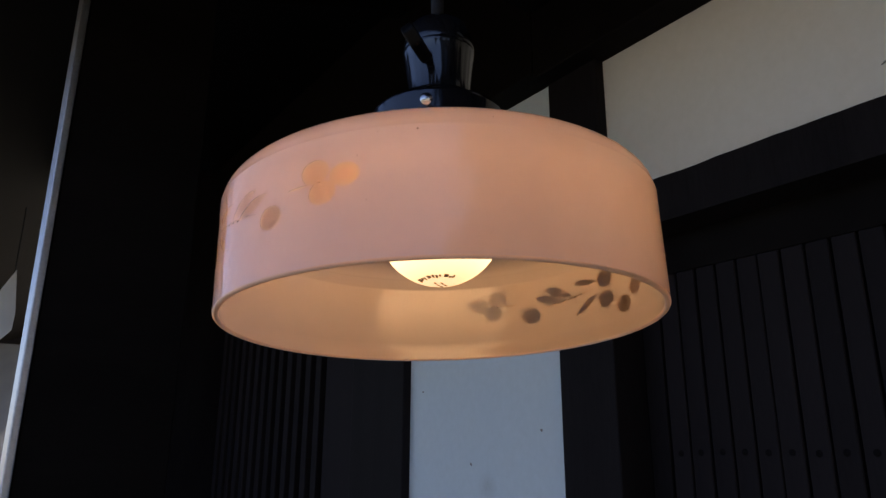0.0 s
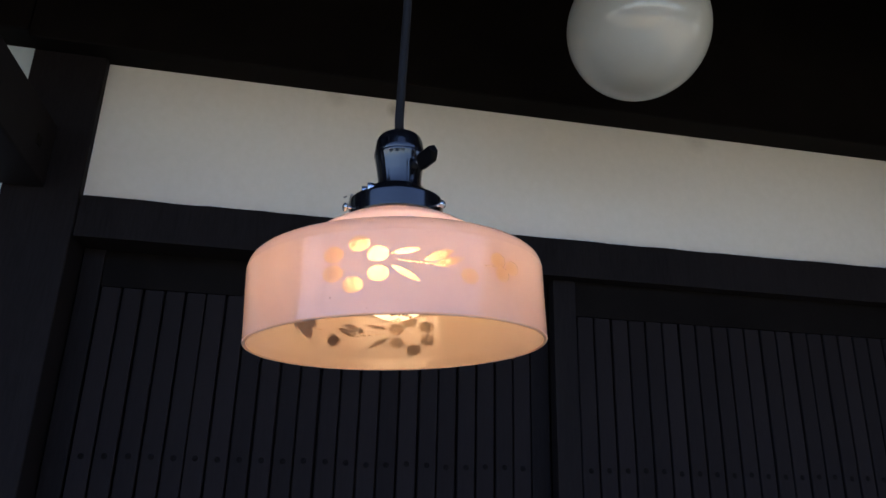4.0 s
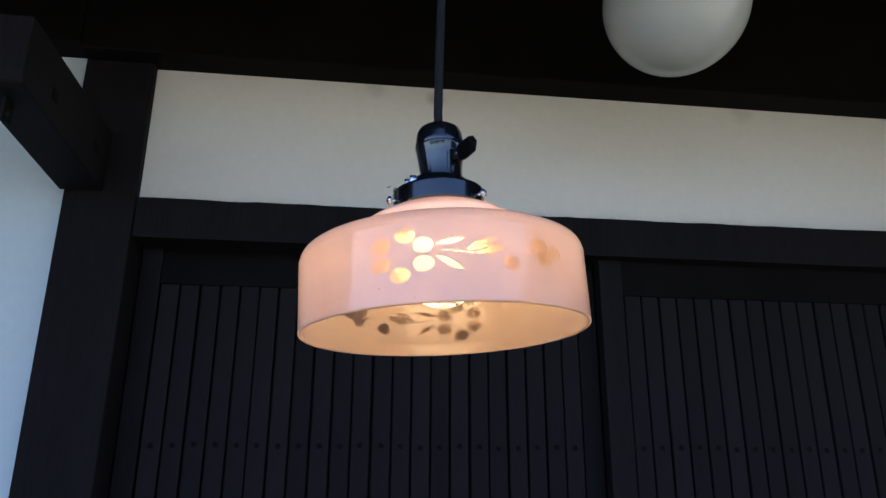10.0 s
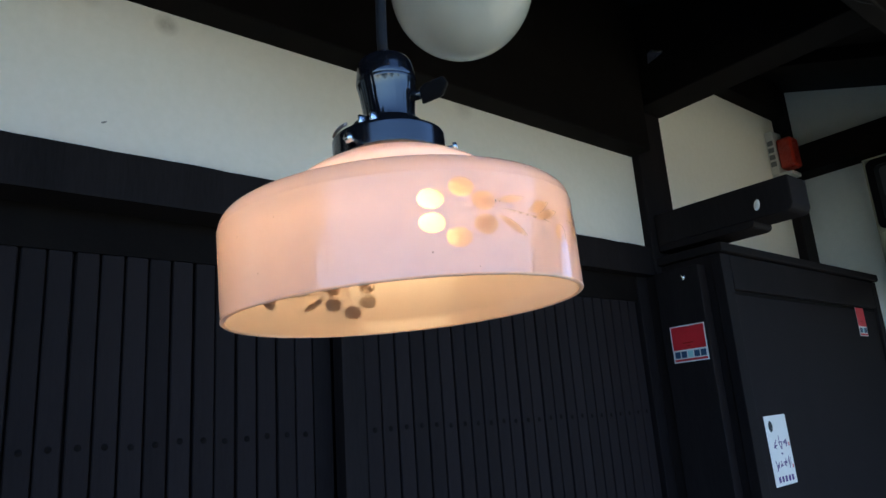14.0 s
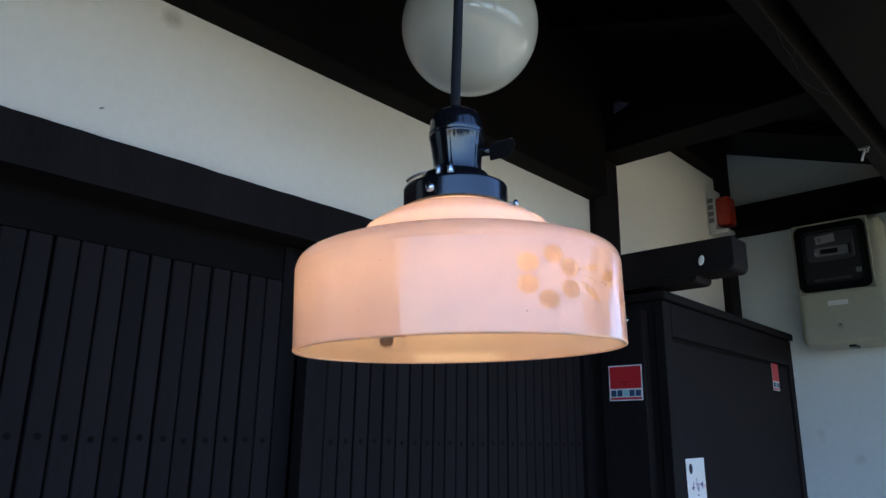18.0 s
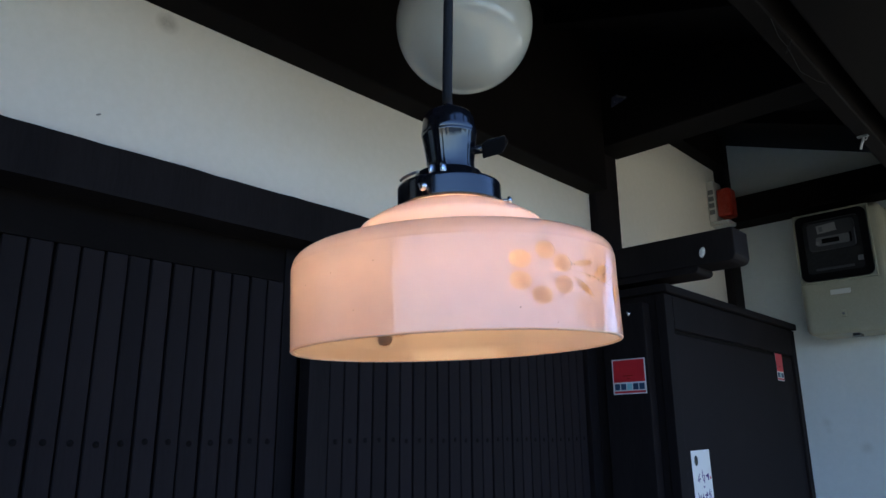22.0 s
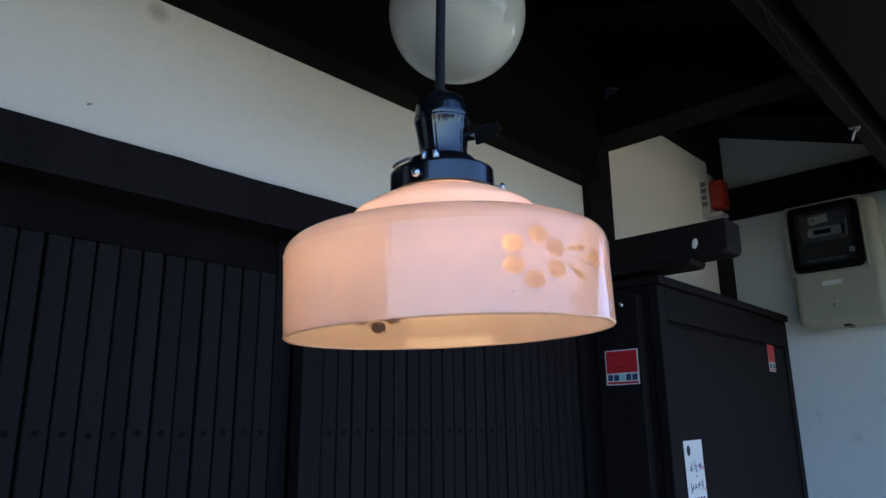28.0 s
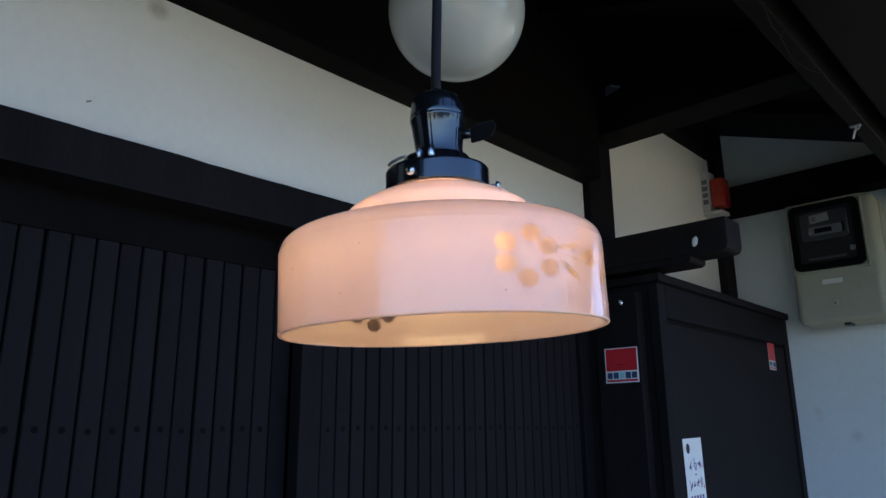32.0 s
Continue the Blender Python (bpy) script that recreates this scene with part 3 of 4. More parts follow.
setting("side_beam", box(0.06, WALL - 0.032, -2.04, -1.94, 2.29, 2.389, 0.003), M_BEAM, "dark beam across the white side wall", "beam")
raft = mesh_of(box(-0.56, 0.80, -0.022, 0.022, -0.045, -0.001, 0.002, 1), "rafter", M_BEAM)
for i in range(8):
    r = tagged(new("rafter", raft), "dark rafter under the sloping eaves boards", "rafter", "rafters", "structure")
    r.location = (0.08, -1.62 + i * 0.42, soffit(0.08))
    r.rotation_euler = (0, -math.atan(SLOPE), 0)

# ---- shutter box ----
e = base("shutter_box", (0.75, -1.55, 0.0), "black shutter box with a framed panel and cap board", "shutter box")
X = 0.70
part("body", box(X + 0.006, 0.879, -2.03, -1.06, 0.0, 1.88), M_WOOD, e)
part("cap_board", box(X - 0.018, 0.88, -2.035, -1.045, 1.881, 1.903, 0.003), M_WOOD, e)
part("top_rail", box(X - 0.006, X + 0.02, -2.0, -1.10, 1.790, 1.879, 0.003), M_WOOD, e)
# dark strip painting the shadow line between rail and panel
part("groove_shade_strip", box(X + 0.0035, X + 0.0058, -2.0, -1.10, 1.780, 1.789), M_BEAM, e)
for a, b in ((-1.099, -1.055), (-2.038, -2.001)):
    part("stile", box(X - 0.006, X + 0.02, a, b, 0.02, 1.879, 0.002), M_WOOD, e)
part("panel", box(X + 0.002, X + 0.0058, -2.0, -1.10, 0.05, 1.779, 0.001), M_SLAT, e)
setting("guide_board", box(0.735, 0.859, -1.05, -1.015, 0.0, 1.855, 0.002), M_WOOD, "black guide board beside the doors with a steel screw", "trim")
sc = base("screw", (0.78, -1.012, 1.83), "round steel screw head on the black guide board", "screw")
h = part("head", lathe([(0.0, 0.003), (0.004, 0.0028), (0.007, 0.001), (0.008, -0.001)], 16), M_CHROME, sc, smooth=True)
h.matrix_basis = pose(0, 0, 0, -90)
h.matrix_parent_inverse = Matrix()


def sticker(place, turn, w, h, edge=0.47):
    """A square sign: red above, a band with blocks below; edge: how far the print reaches."""
    e = base("sticker", place, "red and white security sticker on black wood", "sticker", "stickers")
    e.matrix_basis = pose(*place, 90, 0, turn)
    b = part("sheet", box(-w / 2, w / 2, -h / 2, h / 2, 0, 0.0008), M_PAPER)
    r = part("red_field", box(-w * edge, w * edge, -h * 0.16, h * edge, 0.0008, 0.0012), M_RED)
    t = part("band", box(-w * 0.47, w * 0.47, -h * 0.47, -h * 0.41, 0.0008, 0.0012), M_RED)
    obs = [b, r, t]
    for i in range(5):
        x = (-0.4 + i * 0.2) * w * 0.92
        obs.append(part("mark", box(x - w * 0.078, x + w * 0.078, -h * 0.38, -h * 0.205, 0.0008, 0.0012), M_TEAL if i == 2 else M_BLUE))
    obs.append(part("line", box(-w * 0.17, w * 0.13, h * 0.0, h * 0.03, 0.0012, 0.0014), M_ORANGE))
    obs.append(part("line", box(-w * 0.06, w * 0.04, -h * 0.08, -h * 0.05, 0.0012, 0.0014), M_ORANGE))
    for o in obs:
        o.parent = e
    return e


sticker((0.789, -1.0145, 1.669), 180, 0.094, 0.089)
sticker((X + 0.0015, -1.869, 1.742), -90, 0.060, 0.089, 0.5)
# paper slip on the panel
e = base("paper_slip", (X - 0.0005, -1.194, 1.404), "white paper slip with purple brush writing on the black panel", "paper slip")
e.matrix_basis = pose(X + 0.0014, -1.194, 1.404, 90, 0, -90) @ pose(0, 0, 0, 0, 0, 1.5)
obs = [part("sheet", box(-0.054, 0.054, -0.081, 0.081, 0, 0.0006), M_PAPER)]
st = part("stamp", lathe([(0.0, 0.0009), (0.010, 0.0009), (0.0105, 0.0006)], 20), M_DARKPLASTIC, None, "grey round stamp")
st.matrix_basis = pose(-0.028, 0.056, 0) @ Matrix.Diagonal((1.0, 1.25, 1.0, 1.0))
obs.append(st)
random.seed(5)
for cx, cy, big in ((-0.026, 0.014, 1), (0.003, 0.016, 1), (0.03, 0.02, 1), (0.004, -0.009, 0.4), (-0.027, -0.034, 0.9), (-0.008, -0.034, 0.6), (0.012, -0.032, 0.9), (0.034, -0.03, 0.9)):
    for i in range(5 if big > 0.5 else 3):
        L, a = random.uniform(0.008, 0.019) * big, random.choice((0.1, 1.4, 0.8, 2.2, 1.7)) + random.uniform(-0.2, 0.2)
        x, y = cx + random.uniform(-0.007, 0.007) * big, cy + random.uniform(-0.009, 0.009) * big
        q = part("brush_stroke", box(-L / 2, L / 2, -0.0012, 0.0012, 0.0006, 0.0009), M_INK)
        q.matrix_basis = pose(x, y, 0, 0, 0, math.degrees(a))
        obs.append(q)
for x, y in ((0.047, 0.01), (0.047, -0.042)):
    obs.append(part("red_mark", box(x - 0.0025, x + 0.0025, y - 0.004, y + 0.004, 0.0006, 0.0009), M_RED))
for i in range(5):
    obs.append(part("mark", box(-0.036 + i * 0.0165, -0.026 + i * 0.0165, -0.073, -0.060, 0.0006, 0.0009), M_INK))
for o in obs:
    o.parent = e

# ---- electricity meter on the side wall ----


def frame_ring(x0, x1, z0, z1, w, y0, y1, bevel):
    """A rectangular bezel facing +y."""
    bm = bmesh.new()
    for a in (box(x0, x1, y0, y1, z1 - w, z1, bevel), box(x0, x1, y0, y1, z0, z0 + w, bevel), box(x0, x0 + w, y0, y1, z0 + w, z1 - w, bevel), box(x1 - w, x1, y0, y1, z0 + w, z1 - w, bevel)):
        me = bpy.data.meshes.new("tmp")
        a.to_mesh(me)
        a.free()
        bm.from_mesh(me)
        bpy.data.meshes.remove(me)
    return bm


def rounded_rect(x0, x1, z0, z1, r):
    """Outline of a rectangle with round corners, in order."""
    out = []
    for cx, cz, a0 in ((x1 - r, z1 - r, 0), (x0 + r, z1 - r, 90), (x0 + r, z0 + r, 180), (x1 - r, z0 + r, 270)):
        out += [(cx + r * math.cos(radians(a0 + k * 15)), cz + r * math.sin(radians(a0 + k * 15))) for k in range(7)]
    return out


e = base("electricity_meter", (0.48, -2.03, 2.03), "beige electricity meter with a smoked window", "electricity meter")
part("case", box(0.335, 0.605, -2.039, -1.872, 1.836, 2.25, 0.024, 5), M_BEIGE, e)
part("bezel", frame_ring(0.368, 0.598, 2.004, 2.246, 0.006, -1.874, -1.868, 0.002), M_BEIGE, e)


def rounded_ring(outer, inner, y0, y1):
    """A flat frame between two outlines with as many points each, facing +y."""
    bm = bmesh.new()
    loops = [[bm.verts.new((x, y, z)) for x, z in pts] for pts, y in ((outer, y0), (outer, y1), (inner, y1), (inner, y0))]
    n = len(outer)
    for a, b in zip(loops, loops[1:] + loops[:1]):
        for i in range(n):
            bm.faces.new((a[i], a[(i + 1) % n], b[(i + 1) % n], b[i]))
    return bm


win = part("window", rounded_ring(rounded_rect(0.376, 0.590, 2.012, 2.238, 0.022), rounded_rect(0.398, 0.568, 2.036, 2.216, 0.014), -1.8735, -1.863), M_MATTBLACK, e, "black window frame with rounded corners")
part("pane", prism(rounded_rect(0.394, 0.572, 2.032, 2.220, 0.014), "y", -1.8735, -1.8695), M_DARKPLASTIC, win, "smoked glass pane")
part("register_cover", prism(rounded_rect(0.414, 0.556, 2.112, 2.208, 0.012), "y", -1.8694, -1.8672, 0.0008), M_METERFACE, win, "blue-grey register cover")
tilt = pose(0.497, 0, 2.186, 0, 5, 0)
for nm, a, b, c, d, m in (("rating_plate", -0.029, 0.029, -0.014, 0.014, M_LABELGREY), ("rating_mark", 0.011, 0.022, -0.008, 0.008, M_METERGREY)):
    q = part(nm, box(a, b, -1.8671 if nm == "rating_plate" else -1.8662, -1.8663 if nm == "rating_plate" else -1.8656, c, d), m, win)
    q.matrix_basis = tilt
part("counter", prism(rounded_rect(0.432, 0.532, 2.128, 2.158, 0.006), "y", -1.8671, -1.8655, 0.0006), M_METERGREY, win, "grey counter plate")
part("counter_slot", box(0.462, 0.515, -1.8654, -1.865, 2.135, 2.151), M_MATTBLACK, win)
part("lug", box(0.5225, 0.533, -1.8654, -1.8640, 2.133, 2.144, 0.0004, 1), M_LABELGREY, win)
part("lug", box(0.424, 0.431, -1.8671, -1.8655, 2.128, 2.160), M_MATTBLACK, win)
# grey sliver painting a glint along the cover's edge
part("edge_glint", box(0.4145, 0.4165, -1.8671, -1.8655, 2.118, 2.172), M_METERGREY, win)
part("corner_seal", box(0.402, 0.417, -1.8694, -1.866, 2.062, 2.078, 0.001), M_METERGREY, win)
part("name_strip", box(0.43, 0.545, -1.8694, -1.869, 2.046, 2.054), M_METERFACE, win)
tray = part("label_tray", rounded_ring(rounded_rect(0.449, 0.518, 1.958, 1.983, 0.003), rounded_rect(0.453, 0.514, 1.962, 1.979, 0.002), -1.873, -1.869), M_BEIGE, e)
part("maker_plate", box(0.4535, 0.5135, -1.872, -1.8705, 1.9625, 1.9785, 0.0005, 1), M_GREYWHITE, tray, "small white plate")
seal = part("seal", box(0.475, 0.493, -1.872, -1.8665, 1.886, 1.910, 0.003), M_BEIGE, e)
part("seal_screw", lathe([(0.0, 0.0012), (0.004, 0.001), (0.0046, 0.0)], 12), M_METERGREY, seal).matrix_basis = pose(0.484, -1.8665, 1.898, -90)
part("drain_lug", box(0.455, 0.475, -1.95, -1.90, 1.828, 1.8365), M_DARKPLASTIC, e)
part("seam", box(0.333, 0.607, -1.95, -1.944, 1.85, 2.238, 0.002), M_BEIGE, e)

# ---- alarm lamp ----
e = base("alarm_lamp", (0.88, -1.9, 2.3), "alarm lamp with a white base and orange-red lens", "alarm lamp")
part("base_box", box(0.852, WALL - 0.001, -1.935, -1.866, 2.29, 2.45, 0.004), M_GREYWHITE, e, "off-white plastic base")
for i in range(4):
    part("bar", box(0.851, 0.8524, -1.922 + i * 0.0001, -1.905, 2.325 + i * 0.026, 2.341 + i * 0.026), M_METERGREY, e)
    part("bar", box(0.856, 0.876, -1.8665, -1.8655, 2.318 + i * 0.026, 2.336 + i * 0.026), M_METERGREY, e)
part("lens", box(0.798, 0.851, -1.935, -1.872, 2.305, 2.415, 0.01, 3), M_ORANGE, e, "orange-red translucent lens")
part("shelf", box(0.81, WALL - 0.001, -1.935, -1.868, 2.275, 2.289, 0.002), M_GREYWHITE, e)

# ---- marks on the plaster ----


def speck(x, y, z, w, h, turn, label):
    e = base("mud_speck", (x, y, z), label, "stain", "marks on the plaster")
    q = part("blot", lathe([(0.0, 0.0006), (0.7, 0.0005), (1.0, -0.0002)], 12), M_STAIN, None, smooth=True)
    for i, v in enumerate(q.data.vertices):
        v.co.x *= 1 + 0.25 * math.sin(i * 2.3)
        v.co.y *= 1 + 0.25 * math.cos(i * 1.7)
    q.parent = e
    q.matrix_basis = pose(0, 0, 0, 0, -90, 0) @ pose(0, 0, 0, 0, 0, turn) @ Matrix.Diagonal((h, w, 1.0, 1.0))


speck(WALL - 0.0003, 0.300, 1.977, 0.004, 0.0016, 30, "tiny dark speck on the white plaster strip")
speck(WALL - 0.0003, 0.928, 1.551, 0.003, 0.003, 0, "tiny dark speck on the white wall")
speck(WALL - 0.0003, 1.13, 1.49, 0.0025, 0.004, 20, "tiny dark speck on the white wall")
speck(WALL - 0.0003, 1.30, 1.64, 0.003, 0.002, 20, "tiny dark speck on the white wall")

# ---- small iron and wire on the roof timbers ----
e = base("steel_hook", (0.21, -1.13, 2.19), "small bright steel screw hook under the eaves beam", "hook")
part("plate", box(0.196, 0.219, -1.137, -1.124, 2.1865, 2.1898, 0.0008, 1), M_METERGREY, e)
part("shank", tube([(0.207, -1.13, 2.1895), (0.207, -1.13, 2.181), (0.213, -1.136, 2.173), (0.218, -1.140, 2.162)], 0.0027, 8), M_STEEL, e)
part("eye", tube([(0.2025, -1.13, 2.1865), (0.1985, -1.127, 2.182), (0.2015, -1.128, 2.177), (0.206, -1.13, 2.179)], 0.0012, 8), M_STEEL, e)
e = base("cable_clamp", (0.775, -1.05, 2.4535), "small blue-grey cable clamp screwed to the tie beam", "clamp")
for nm, bm, m in (("plate", prism([(0.752, 2.452), (0.800, 2.440), (0.797, 2.470), (0.780, 2.476)], "y", -1.0498, -1.047, 0.0008), M_CLAMP), ("bar", tube([(0.750, -1.044, 2.453), (0.777, -1.044, 2.466)], 0.003, 8), M_STEEL), ("knob", lathe([(0.0, 0.008), (0.004, 0.007), (0.006, 0.0)], 12, axis=(0.775, -1.047, 2.445)), M_CLAMP), ("knob", lathe([(0.0, 0.008), (0.004, 0.007), (0.006, 0.0)], 12, axis=(0.790, -1.047, 2.449)), M_CLAMP)):
    part(nm, bm, m, e)
e = base("loose_wire", (0.19, -0.6, 2.19), "thin grey wire tacked under the eaves beam", "wire")
part("wire", tube([(0.188, -0.49, 2.189), (0.196, -0.55, 2.184), (0.198, -0.60, 2.187), (0.206, -0.69, 2.178), (0.198, -0.76, 2.183), (0.19, -0.80, 2.189)], 0.0006, 6), M_CABLE, e)
part("clip", tube([(0.186, -0.585, 2.1895), (0.205, -0.61, 2.180)], 0.001, 6), M_CABLE, e)

# ---- milk-glass globe lamp under the eaves ----
GX, GY, GZ, GR = 0.540, -0.119, 2.164, 0.110
e = base("globe_lamp", (GX, GY, 2.5), "unlit round milk-glass globe lamp under the eaves", "globe lamp")
part("globe", lathe([(GR * math.sin(math.pi * i / 48), -GR * math.cos(math.pi * i / 48)) for i in range(0, 45)], 96, axis=(GX, GY, GZ)), M_MILK, e, "glossy milk-glass globe", True)
part("fitter", lathe([(0.0, 2.53), (0.05, 2.53), (0.055, 2.50), (0.052, 2.34), (0.05, 2.268), (0.0, 2.266)], 48, axis=(GX, GY, 0)), M_BAKELITE, e, "black round fitter", True)

# ---- pendant lamp ----
LX, LY, LZ = 0.1983, 0.2795, 1.5775
lamp = base("pendant_lamp", (LX, LY, LZ), "lit pendant lamp with a pink cut-glass drum shade", "pendant lamp")
lamp.matrix_basis = pose(LX, LY, LZ, -2.93, 0.06, 0)


def lpart(name, bm, material, label="", smooth=True, parent=None):
    ob = part(name, bm, material, None, label, smooth)
    ob.parent = parent or lamp
    return ob


mm = 0.001
R_OUT, R_IN = 110 * mm, 107 * mm
# cut motif: ovals and leaves in degrees round the shade and millimetres of height
RING = [(160.5, 43.3), (152.0, 37.4), (151.8, 25.4), (158.5, 17.7), (166.5, 36.4), (166.5, 24.2)]
OVALS = [(a, h, 6.7, 5.1) for a, h in RING] + [(196.6, 24.2, 6.3, 5.0), (208.4, 37.8, 6.3, 5.0), (215.2, 34.8, 6.3, 4.8), (210.2, 28.8, 6.0, 4.8)]
LEAVES = [((170.2, 36.4), (180.6, 39.6), 1.9), ((170.4, 29.2), (180.0, 18.8), 2.2), ((180.8, 32.2), (191.2, 39.6), 2.9), ((184.2, 29.6), (195.2, 35.6), 2.6), ((170.6, 32.9), (192.5, 28.0), 0.55), ((201.5, 32.6), (207.5, 33.0), 0.6)]
ARC = 110 * math.pi / 180


def cut_shapes(shift, drop):
    """Each cut as a test that gives below 1 inside, over arc length and height in millimetres."""
    out = []
    for a, h, p, q in OVALS:
        out.append(("oval_cut", ((a + shift) * ARC, h - drop, 1.0, 0.0, p, q, False)))
    for (a0, h0), (a1, h1), w in LEAVES:
        u0, u1 = (a0 + shift) * ARC, (a1 + shift) * ARC
        ln = math.hypot(u1 - u0, h1 - h0)
        out.append(("leaf_cut", ((u0 + u1) / 2, (h0 + h1) / 2 - drop, (u1 - u0) / ln, (h1 - h0) / ln, ln / 2, w, True)))
    return out


def cut_value(shape, u, h):
    cu, ch, c, s, p, q, leaf = shape
    du, dh = u - cu, h - ch
    du -= 360 * ARC * np.round(du / (360 * ARC))
    a, b = (du * c + dh * s) / p, (-du * s + dh * c) / q
    if leaf:
        return np.abs(b) + a * a + 0.0 * a
    return np.sqrt(a * a + b * b)


NCOL = 1100
rows = np.concatenate([np.linspace(0.0, 10, 5)[:-1], np.linspace(10, 52, 71)])
uu = np.arange(NCOL) * (360 * ARC / NCOL)
U, H = np.meshgrid(uu, rows, indexing="ij")
shapes = [s for shift, drop in ((0.0, 0.0), (185.8, 1.0)) for s in cut_shapes(shift, drop)]
# pull grid corners onto the outline of each cut, so that its edge is smooth
for _, s in shapes:
    f = cut_value(s, U, H)
    d = 0.05
    gu, gh = (cut_value(s, U + d, H) - f) / d, (cut_value(s, U, H + d) - f) / d
    g2 = gu * gu + gh * gh + 1e-6
    du, dh = (1 - f) * gu / g2, (1 - f) * gh / g2
    near = (np.hypot(du, dh) < 0.42) & (H > 10.5) & (H < 51.5)
    U = np.where(near, U + du, U)
    H = np.where(near, H + dh, H)


def wall_verts(r):
    ang = U / ARC * math.pi / 180
    return np.stack([r * np.cos(ang), r * np.sin(ang), H * mm], -1)


nr = len(rows)
Un = np.where(np.arange(NCOL)[:, None] == NCOL - 1, 360 * ARC, np.roll(U, -1, 0))
Uc = (U[:, :-1] + U[:, 1:] + Un[:, :-1] + Un[:, 1:]) / 4
Hc = (H[:, :-1] + H[:, 1:] + np.roll(H, -1, 0)[:, :-1] + np.roll(H, -1, 0)[:, 1:]) / 4
owner = np.full(Uc.shape, -1)
for k, (_, s) in enumerate(shapes):
    owner[(cut_value(s, Uc, Hc) < 1.0) & (owner < 0)] = k
I, J = np.meshgrid(np.arange(NCOL), np.arange(nr - 1), indexing="ij")
quad = np.stack([I * nr + J, ((I + 1) % NCOL) * nr + J, ((I + 1) % NCOL) * nr + J + 1, I * nr + J + 1], -1)


def grid_object(name, layers, material, parent, label="", extra=None):
    """A mesh of quads out of one or more layers of (points, quads)."""
    vs, fs, mi, n0 = [], [], [], 0
    for pts, qs, slot in layers:
        used, inv = np.unique(qs.reshape(-1), return_inverse=True)
        vs.append(pts.reshape(-1, 3)[used])
        fs.append(inv.reshape(-1, 4) + n0)
        mi += [slot] * len(qs)
        n0 += len(used)
    vs, fs = np.concatenate(vs), np.concatenate(fs)
    me = bpy.data.meshes.new(name)
    me.from_pydata(vs.tolist(), [], fs.tolist())
    for m in material:
        me.materials.append(m)
    me.polygons.foreach_set("material_index", np.array(mi, dtype=np.int32))
    me.polygons.foreach_set("use_smooth", np.ones(len(mi), dtype=bool))
    me.update()
    ob = new(name, me)
    ob.parent = parent
    if label:
        ob["label"] = label
    return ob


# the wall is thinner where it is cut than at the rim and the shoulder
VO, VI = wall_verts(R_OUT), wall_verts(R_IN + 1.9 * mm * np.clip(H / 8, 0, 1) * np.clip((52 - H) / 6, 0, 1))


def revolve(profile):
    """Points and quads of a turned profile with the shade's own number of columns."""
    ang = uu / ARC * math.pi / 180
    p = np.array(profile) * mm
    pts = np.stack([p[None, :, 0] * np.cos(ang)[:, None], p[None, :, 0] * np.sin(ang)[:, None], np.broadcast_to(p[None, :, 1], (NCOL, len(p)))], -1)
    n = len(p)
    a, b = np.meshgrid(np.arange(NCOL), np.arange(n - 1), indexing="ij")
    return pts, np.stack([a * n + b, ((a + 1) % NCOL) * n + b, ((a + 1) % NCOL) * n + b + 1, a * n + b + 1], -1).reshape(-1, 4)


def rounded(p, q, c, n=8):
    """A curve from p to q bent towards c."""
    return [((1 - t) ** 2 * p[0] + 2 * t * (1 - t) * c[0] + t * t * q[0], (1 - t) ** 2 * p[1] + 2 * t * (1 - t) * c[1] + t * t * q[1]) for t in (i / n for i in range(n + 1))]


shoulder = [(110, 52), (109.9, 52.4)] + rounded((109.7, 53), (99, 64), (108.6, 62), 12) + rounded((97, 64.6), (68, 71.5), (82, 69), 6)
dome = [(68, 71.5)] + rounded((67.3, 72.5), (64.5, 80.5), (65.5, 75), 5) + [(64.0, 81.7)] + rounded((63, 83), (36, 96.2), (50, 93), 10) + [(34, 97), (33, 106)]
inner = [(107, 52), (106.8, 52.4)] + rounded((106.6, 53), (97, 61), (105.4, 59.2), 10) + rounded((95, 61.6), (66, 68.5), (80, 66), 5) + rounded((65, 69.5), (61.5, 79), (62.5, 72), 4) + rounded((60, 81), (33, 93), (48, 90), 8) + [(31, 94.5), (31, 106)]
lip = [(110, 0)] + [(108.5 + 1.5 * math.cos(a), -1.2 * math.sin(a)) for a in (math.pi * i / 8 for i in range(1, 8))] + [(107, 0)]
plain = quad[owner < 0]
ps, qs = revolve(shoulder)
pd, qd = revolve(dome)
pi_, qi = revolve(inner)
pl, ql = revolve(lip)
shade = grid_object("shade", [(VO, plain, 0), (ps, qs, 0), (pl, ql, 2), (VI, plain[:, ::-1], 1), (pi_, qi[:, ::-1], 1), (pd, qd, 3)], [M_PINK, M_INNER, M_LIP, M_DOME], lamp, "pink opal glass drum shade with cut sprays of berries")
for k, (nm, _) in enumerate(shapes):
    f = quad[owner == k]
    if len(f):
        grid_object(nm, [(VO * np.array([0.9985, 0.9985, 1]), f, 0), (VI, f[:, ::-1], 1)], [M_CUT, M_CUT_BACK], shade)

# bulb, cap and socket
bulb = lpart("bulb", lathe([(33 * mm * math.sin(math.pi * i / 40), (52.5 - 33 * math.cos(math.pi * i / 40)) * mm) for i in range(0, 34)] + [(15 * mm, 88 * mm), (13.5 * mm, 92 * mm), (13 * mm, 104 * mm), (0, 104 * mm)], 64), M_BULB, "frosted warm bulb, lit")
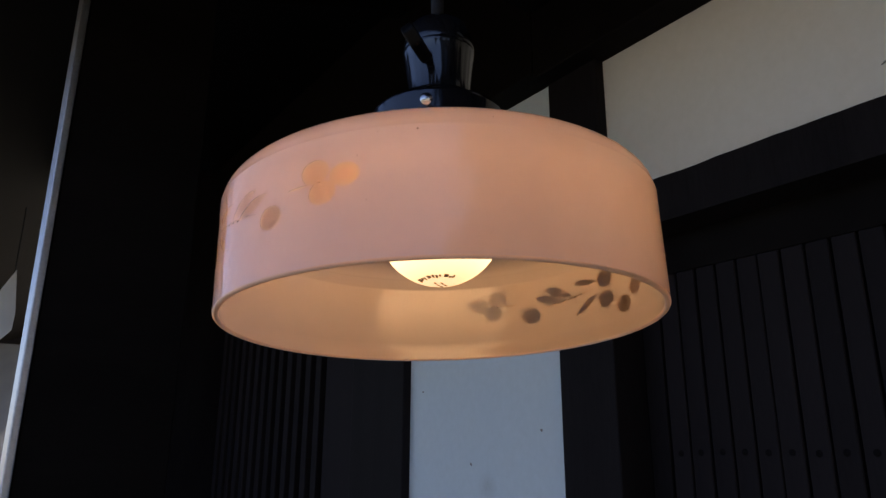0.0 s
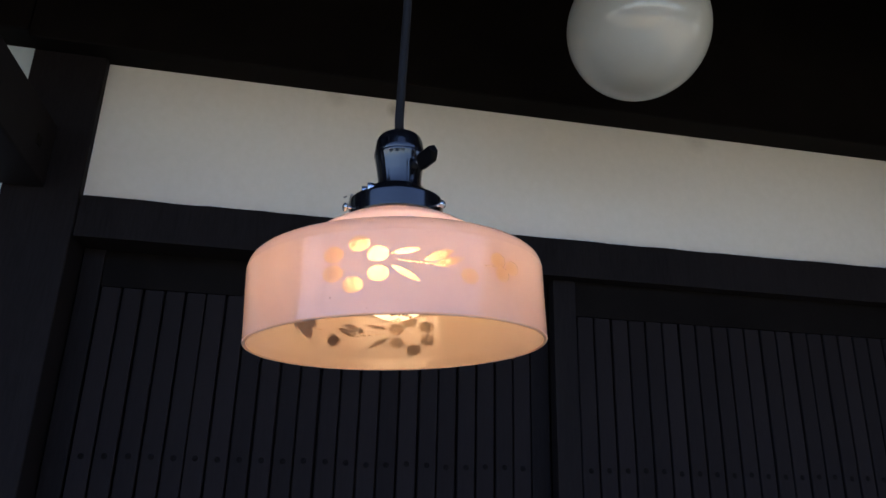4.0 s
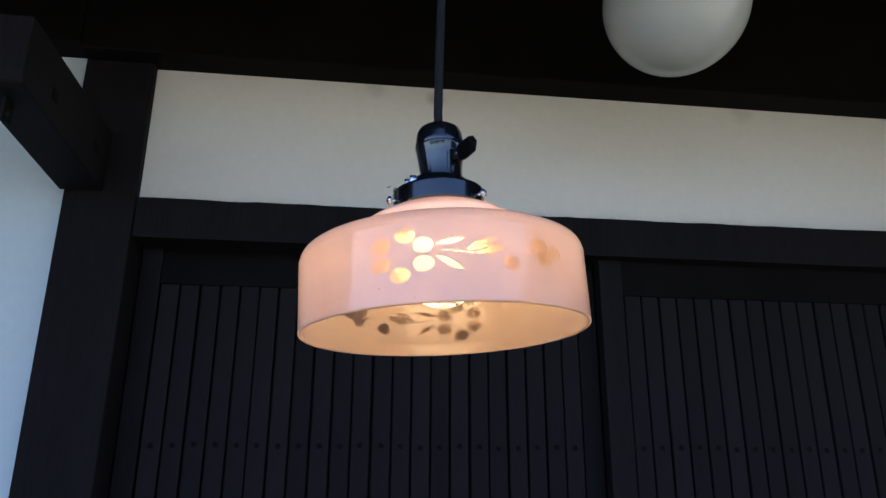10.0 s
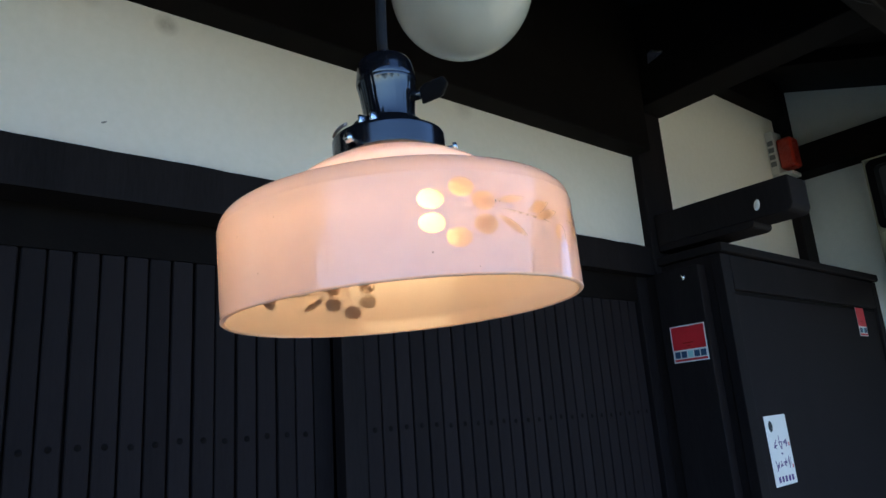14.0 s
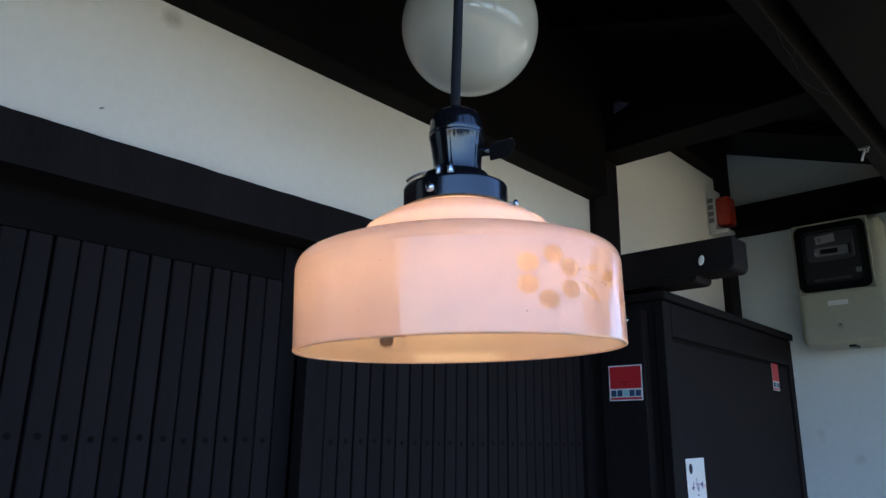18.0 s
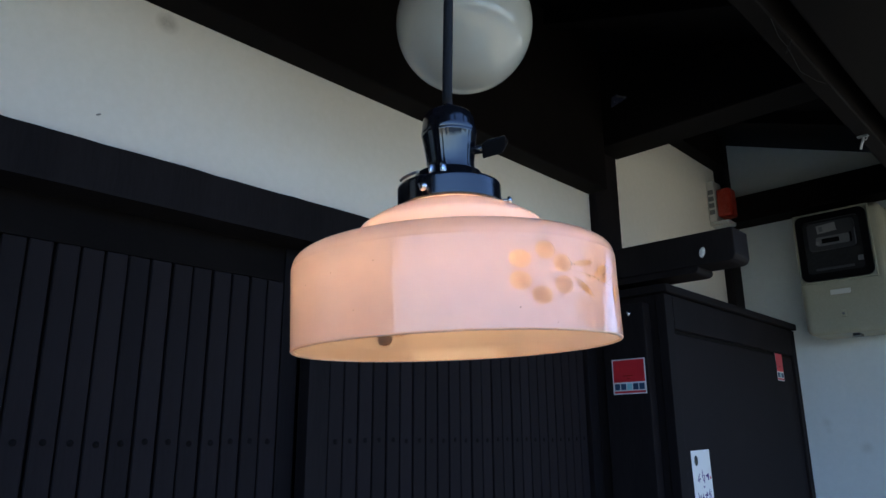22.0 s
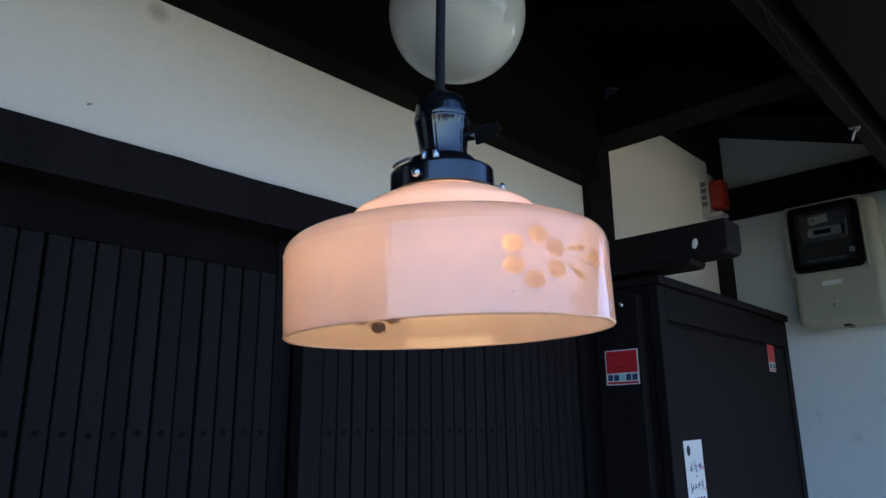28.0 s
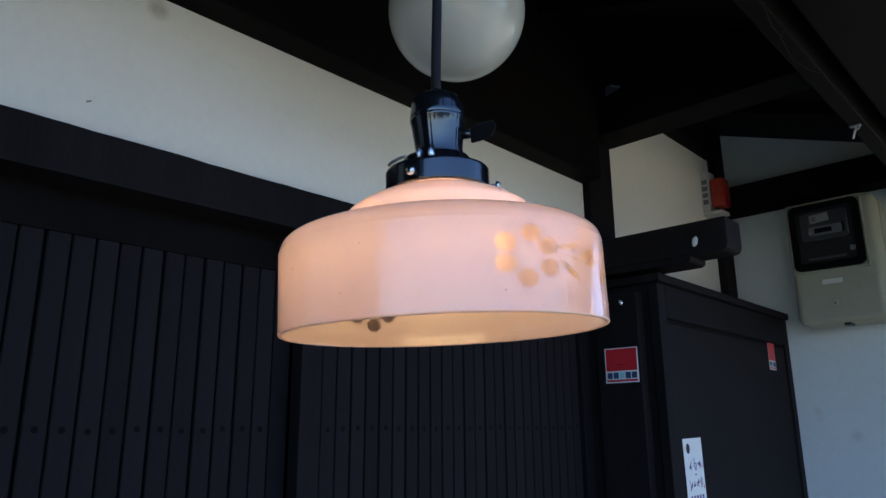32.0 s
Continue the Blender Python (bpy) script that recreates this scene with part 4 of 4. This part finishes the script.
for i in range(14):
    a = radians(-62 + i * 9.5 + (4 if i % 5 == 0 else 0))
    h = 2.6 if i % 3 else 1.7
    q = lpart("print", box(-0.0006, 0.0006, -h * mm / 2, h * mm / 2, -0.0001, 0.0002), M_PRINT, "", False, bulb)
    q.matrix_basis = Matrix.Translation((0, 0, 52.5 * mm)) @ pose(0, 0, 0, 0, 0, math.degrees(a) + 118) @ pose(0, 0, 0, 18 + (1.2 if i % 4 else 0), 0, 0) @ Matrix.Translation((0, 0, -33.05 * mm))
for i, (x, y, w) in enumerate(((-3.5, 1.5, 2.4), (0, 1.5, 2.8), (3.5, 1.5, 2.2), (-2, -1.5, 3.0), (2.2, -1.5, 2.6))):
    q = lpart("print", box(-w * mm / 2, w * mm / 2, -0.0005, 0.0005, -0.0001, 0.0002), M_PRINT, "", False, bulb)
    q.matrix_basis = Matrix.Translation((0, 0, 52.5 * mm)) @ pose(0, 0, 0, y * 1.75, -x * 1.75, 28) @ Matrix.Translation((0, 0, -33.05 * mm))
lpart("holder", lathe([(x * mm, z * mm) for x, z in [(34.2, 97.6), (36.2, 97.6), (36.8, 98.3), (36.8, 99), (36.8, 111), (36.8, 112), (36.2, 113.1), (35.2, 113.7), (34.4, 113.9), (27.0, 115.4), (26.0, 115.8), (25.4, 116.6), (24.4, 121), (23.4, 122.6), (21.8, 123.4), (10, 124)]], 96), M_BAKELITE, "glossy black shade holder")
flute = bmesh.new()
prof = [(17.3, 124), (17.1, 127), (17.1, 131), (17.9, 138), (18.9, 145.6), (19.9, 151.6), (20.3, 153.0), (20.05, 153.5), (20.05, 154.0), (20.3, 154.6), (19.8, 157.5), (19.3, 161.5), (18.7, 165.0), (17.7, 167.8), (16.2, 170.0), (13.8, 171.6), (10.5, 172.8), (7.5, 173.7), (5.2, 174.4), (4.3, 175.2), (4.1, 177.3)]
seg, last = 192, None
for r, zz in prof:
    ring = []
    for i in range(seg):
        a = 2 * math.pi * i / seg
        cut = 0.15 * max(0.0, math.cos(a * 28)) if 126 < zz < 152 else 0.0
        ring.append(flute.verts.new(((r - cut) * mm * math.cos(a), (r - cut) * mm * math.sin(a), zz * mm)))
    if last:
        for i in range(seg):
            flute.faces.new((last[i], last[(i + 1) % seg], ring[(i + 1) % seg], ring[i]))
    last = ring
sock = lpart("socket", flute, M_BAKELITE, "fluted black bakelite socket")
sock.location = (0, -0.003, 0)
# key switch on the socket's side
KEY = 214
key = lpart("switch_key", tube([(0.017 * math.cos(radians(KEY)), 0.017 * math.sin(radians(KEY)), 0.1405), (0.026 * math.cos(radians(KEY)), 0.026 * math.sin(radians(KEY)), 0.141)], 0.0032, 12), M_BAKELITE, "black key switch")
key.location = (0, -0.003, 0)
paddle = prism([(0.0, -0.0065), (0.014, -0.004), (0.019, 0.003), (0.017, 0.0085), (0.004, 0.0065), (0.0, 0.004)], "y", -0.0035, 0.0035, 0.0012)
pk = lpart("paddle", paddle, M_MATTBLACK, "", False, key)
pk.matrix_basis = pose(0.0235 * math.cos(radians(KEY)), 0.0235 * math.sin(radians(KEY)), 0.1405, 0, 0, KEY) @ pose(0, 0, 0, 25)
# screws that clamp the shade
for az in (227, 109, 348):
    c, s = math.cos(radians(az)), math.sin(radians(az))
    k = lpart("clamp_screw", tube([(0.034 * c, 0.034 * s, 0.1025), (0.0425 * c, 0.0425 * s, 0.1025)], 0.0013, 10), M_CHROME, "nickel clamp screw")
    hd = lpart("screw_head", lathe([(0.0, 0.0), (0.0028, 0.0), (0.0032, 0.0008), (0.0031, 0.002), (0.002, 0.003), (0.0, 0.0032)], 16), M_CHROME, "", True, k)
    hd.matrix_basis = (Matrix.Translation((0.0415 * c, 0.0415 * s, 0.1025)) @ Vector((c, s, 0)).to_track_quat("Z", "Y").to_matrix().to_4x4())
# wire clip on top of the holder
cl = lpart("clip", tube([(0.0352 * math.cos(radians(a)), 0.0352 * math.sin(radians(a)), 0.1162) for a in range(62, 104, 6)], 0.0011, 8), M_STEEL, "bent steel wire clip")
for az in (108, 126):
    c, s = math.cos(radians(az)), math.sin(radians(az))
    lpart("clip_lug", box(0.0265 * c - 0.0012, 0.0265 * c + 0.0012, 0.0265 * s - 0.0025, 0.0265 * s + 0.0025, 0.1155, 0.1225, 0.0004, 1), M_CHROME)
# cable up to the eaves beam: it leaves the tilted socket and bends to hang plumb
cab = [(0, -0.003, 0.176), (0.0, -0.003, 0.186), (0.0, -0.004, 0.2), (-0.0005, -0.006, 0.23), (-0.001, -0.0095, 0.28), (-0.002, -0.018, 0.40), (-0.002, -0.027, 0.6), (-0.003, -0.028, 0.628)]
lpart("cable", tube(cab, 0.0037, 16), M_CABLE, "black cloth-covered cable")
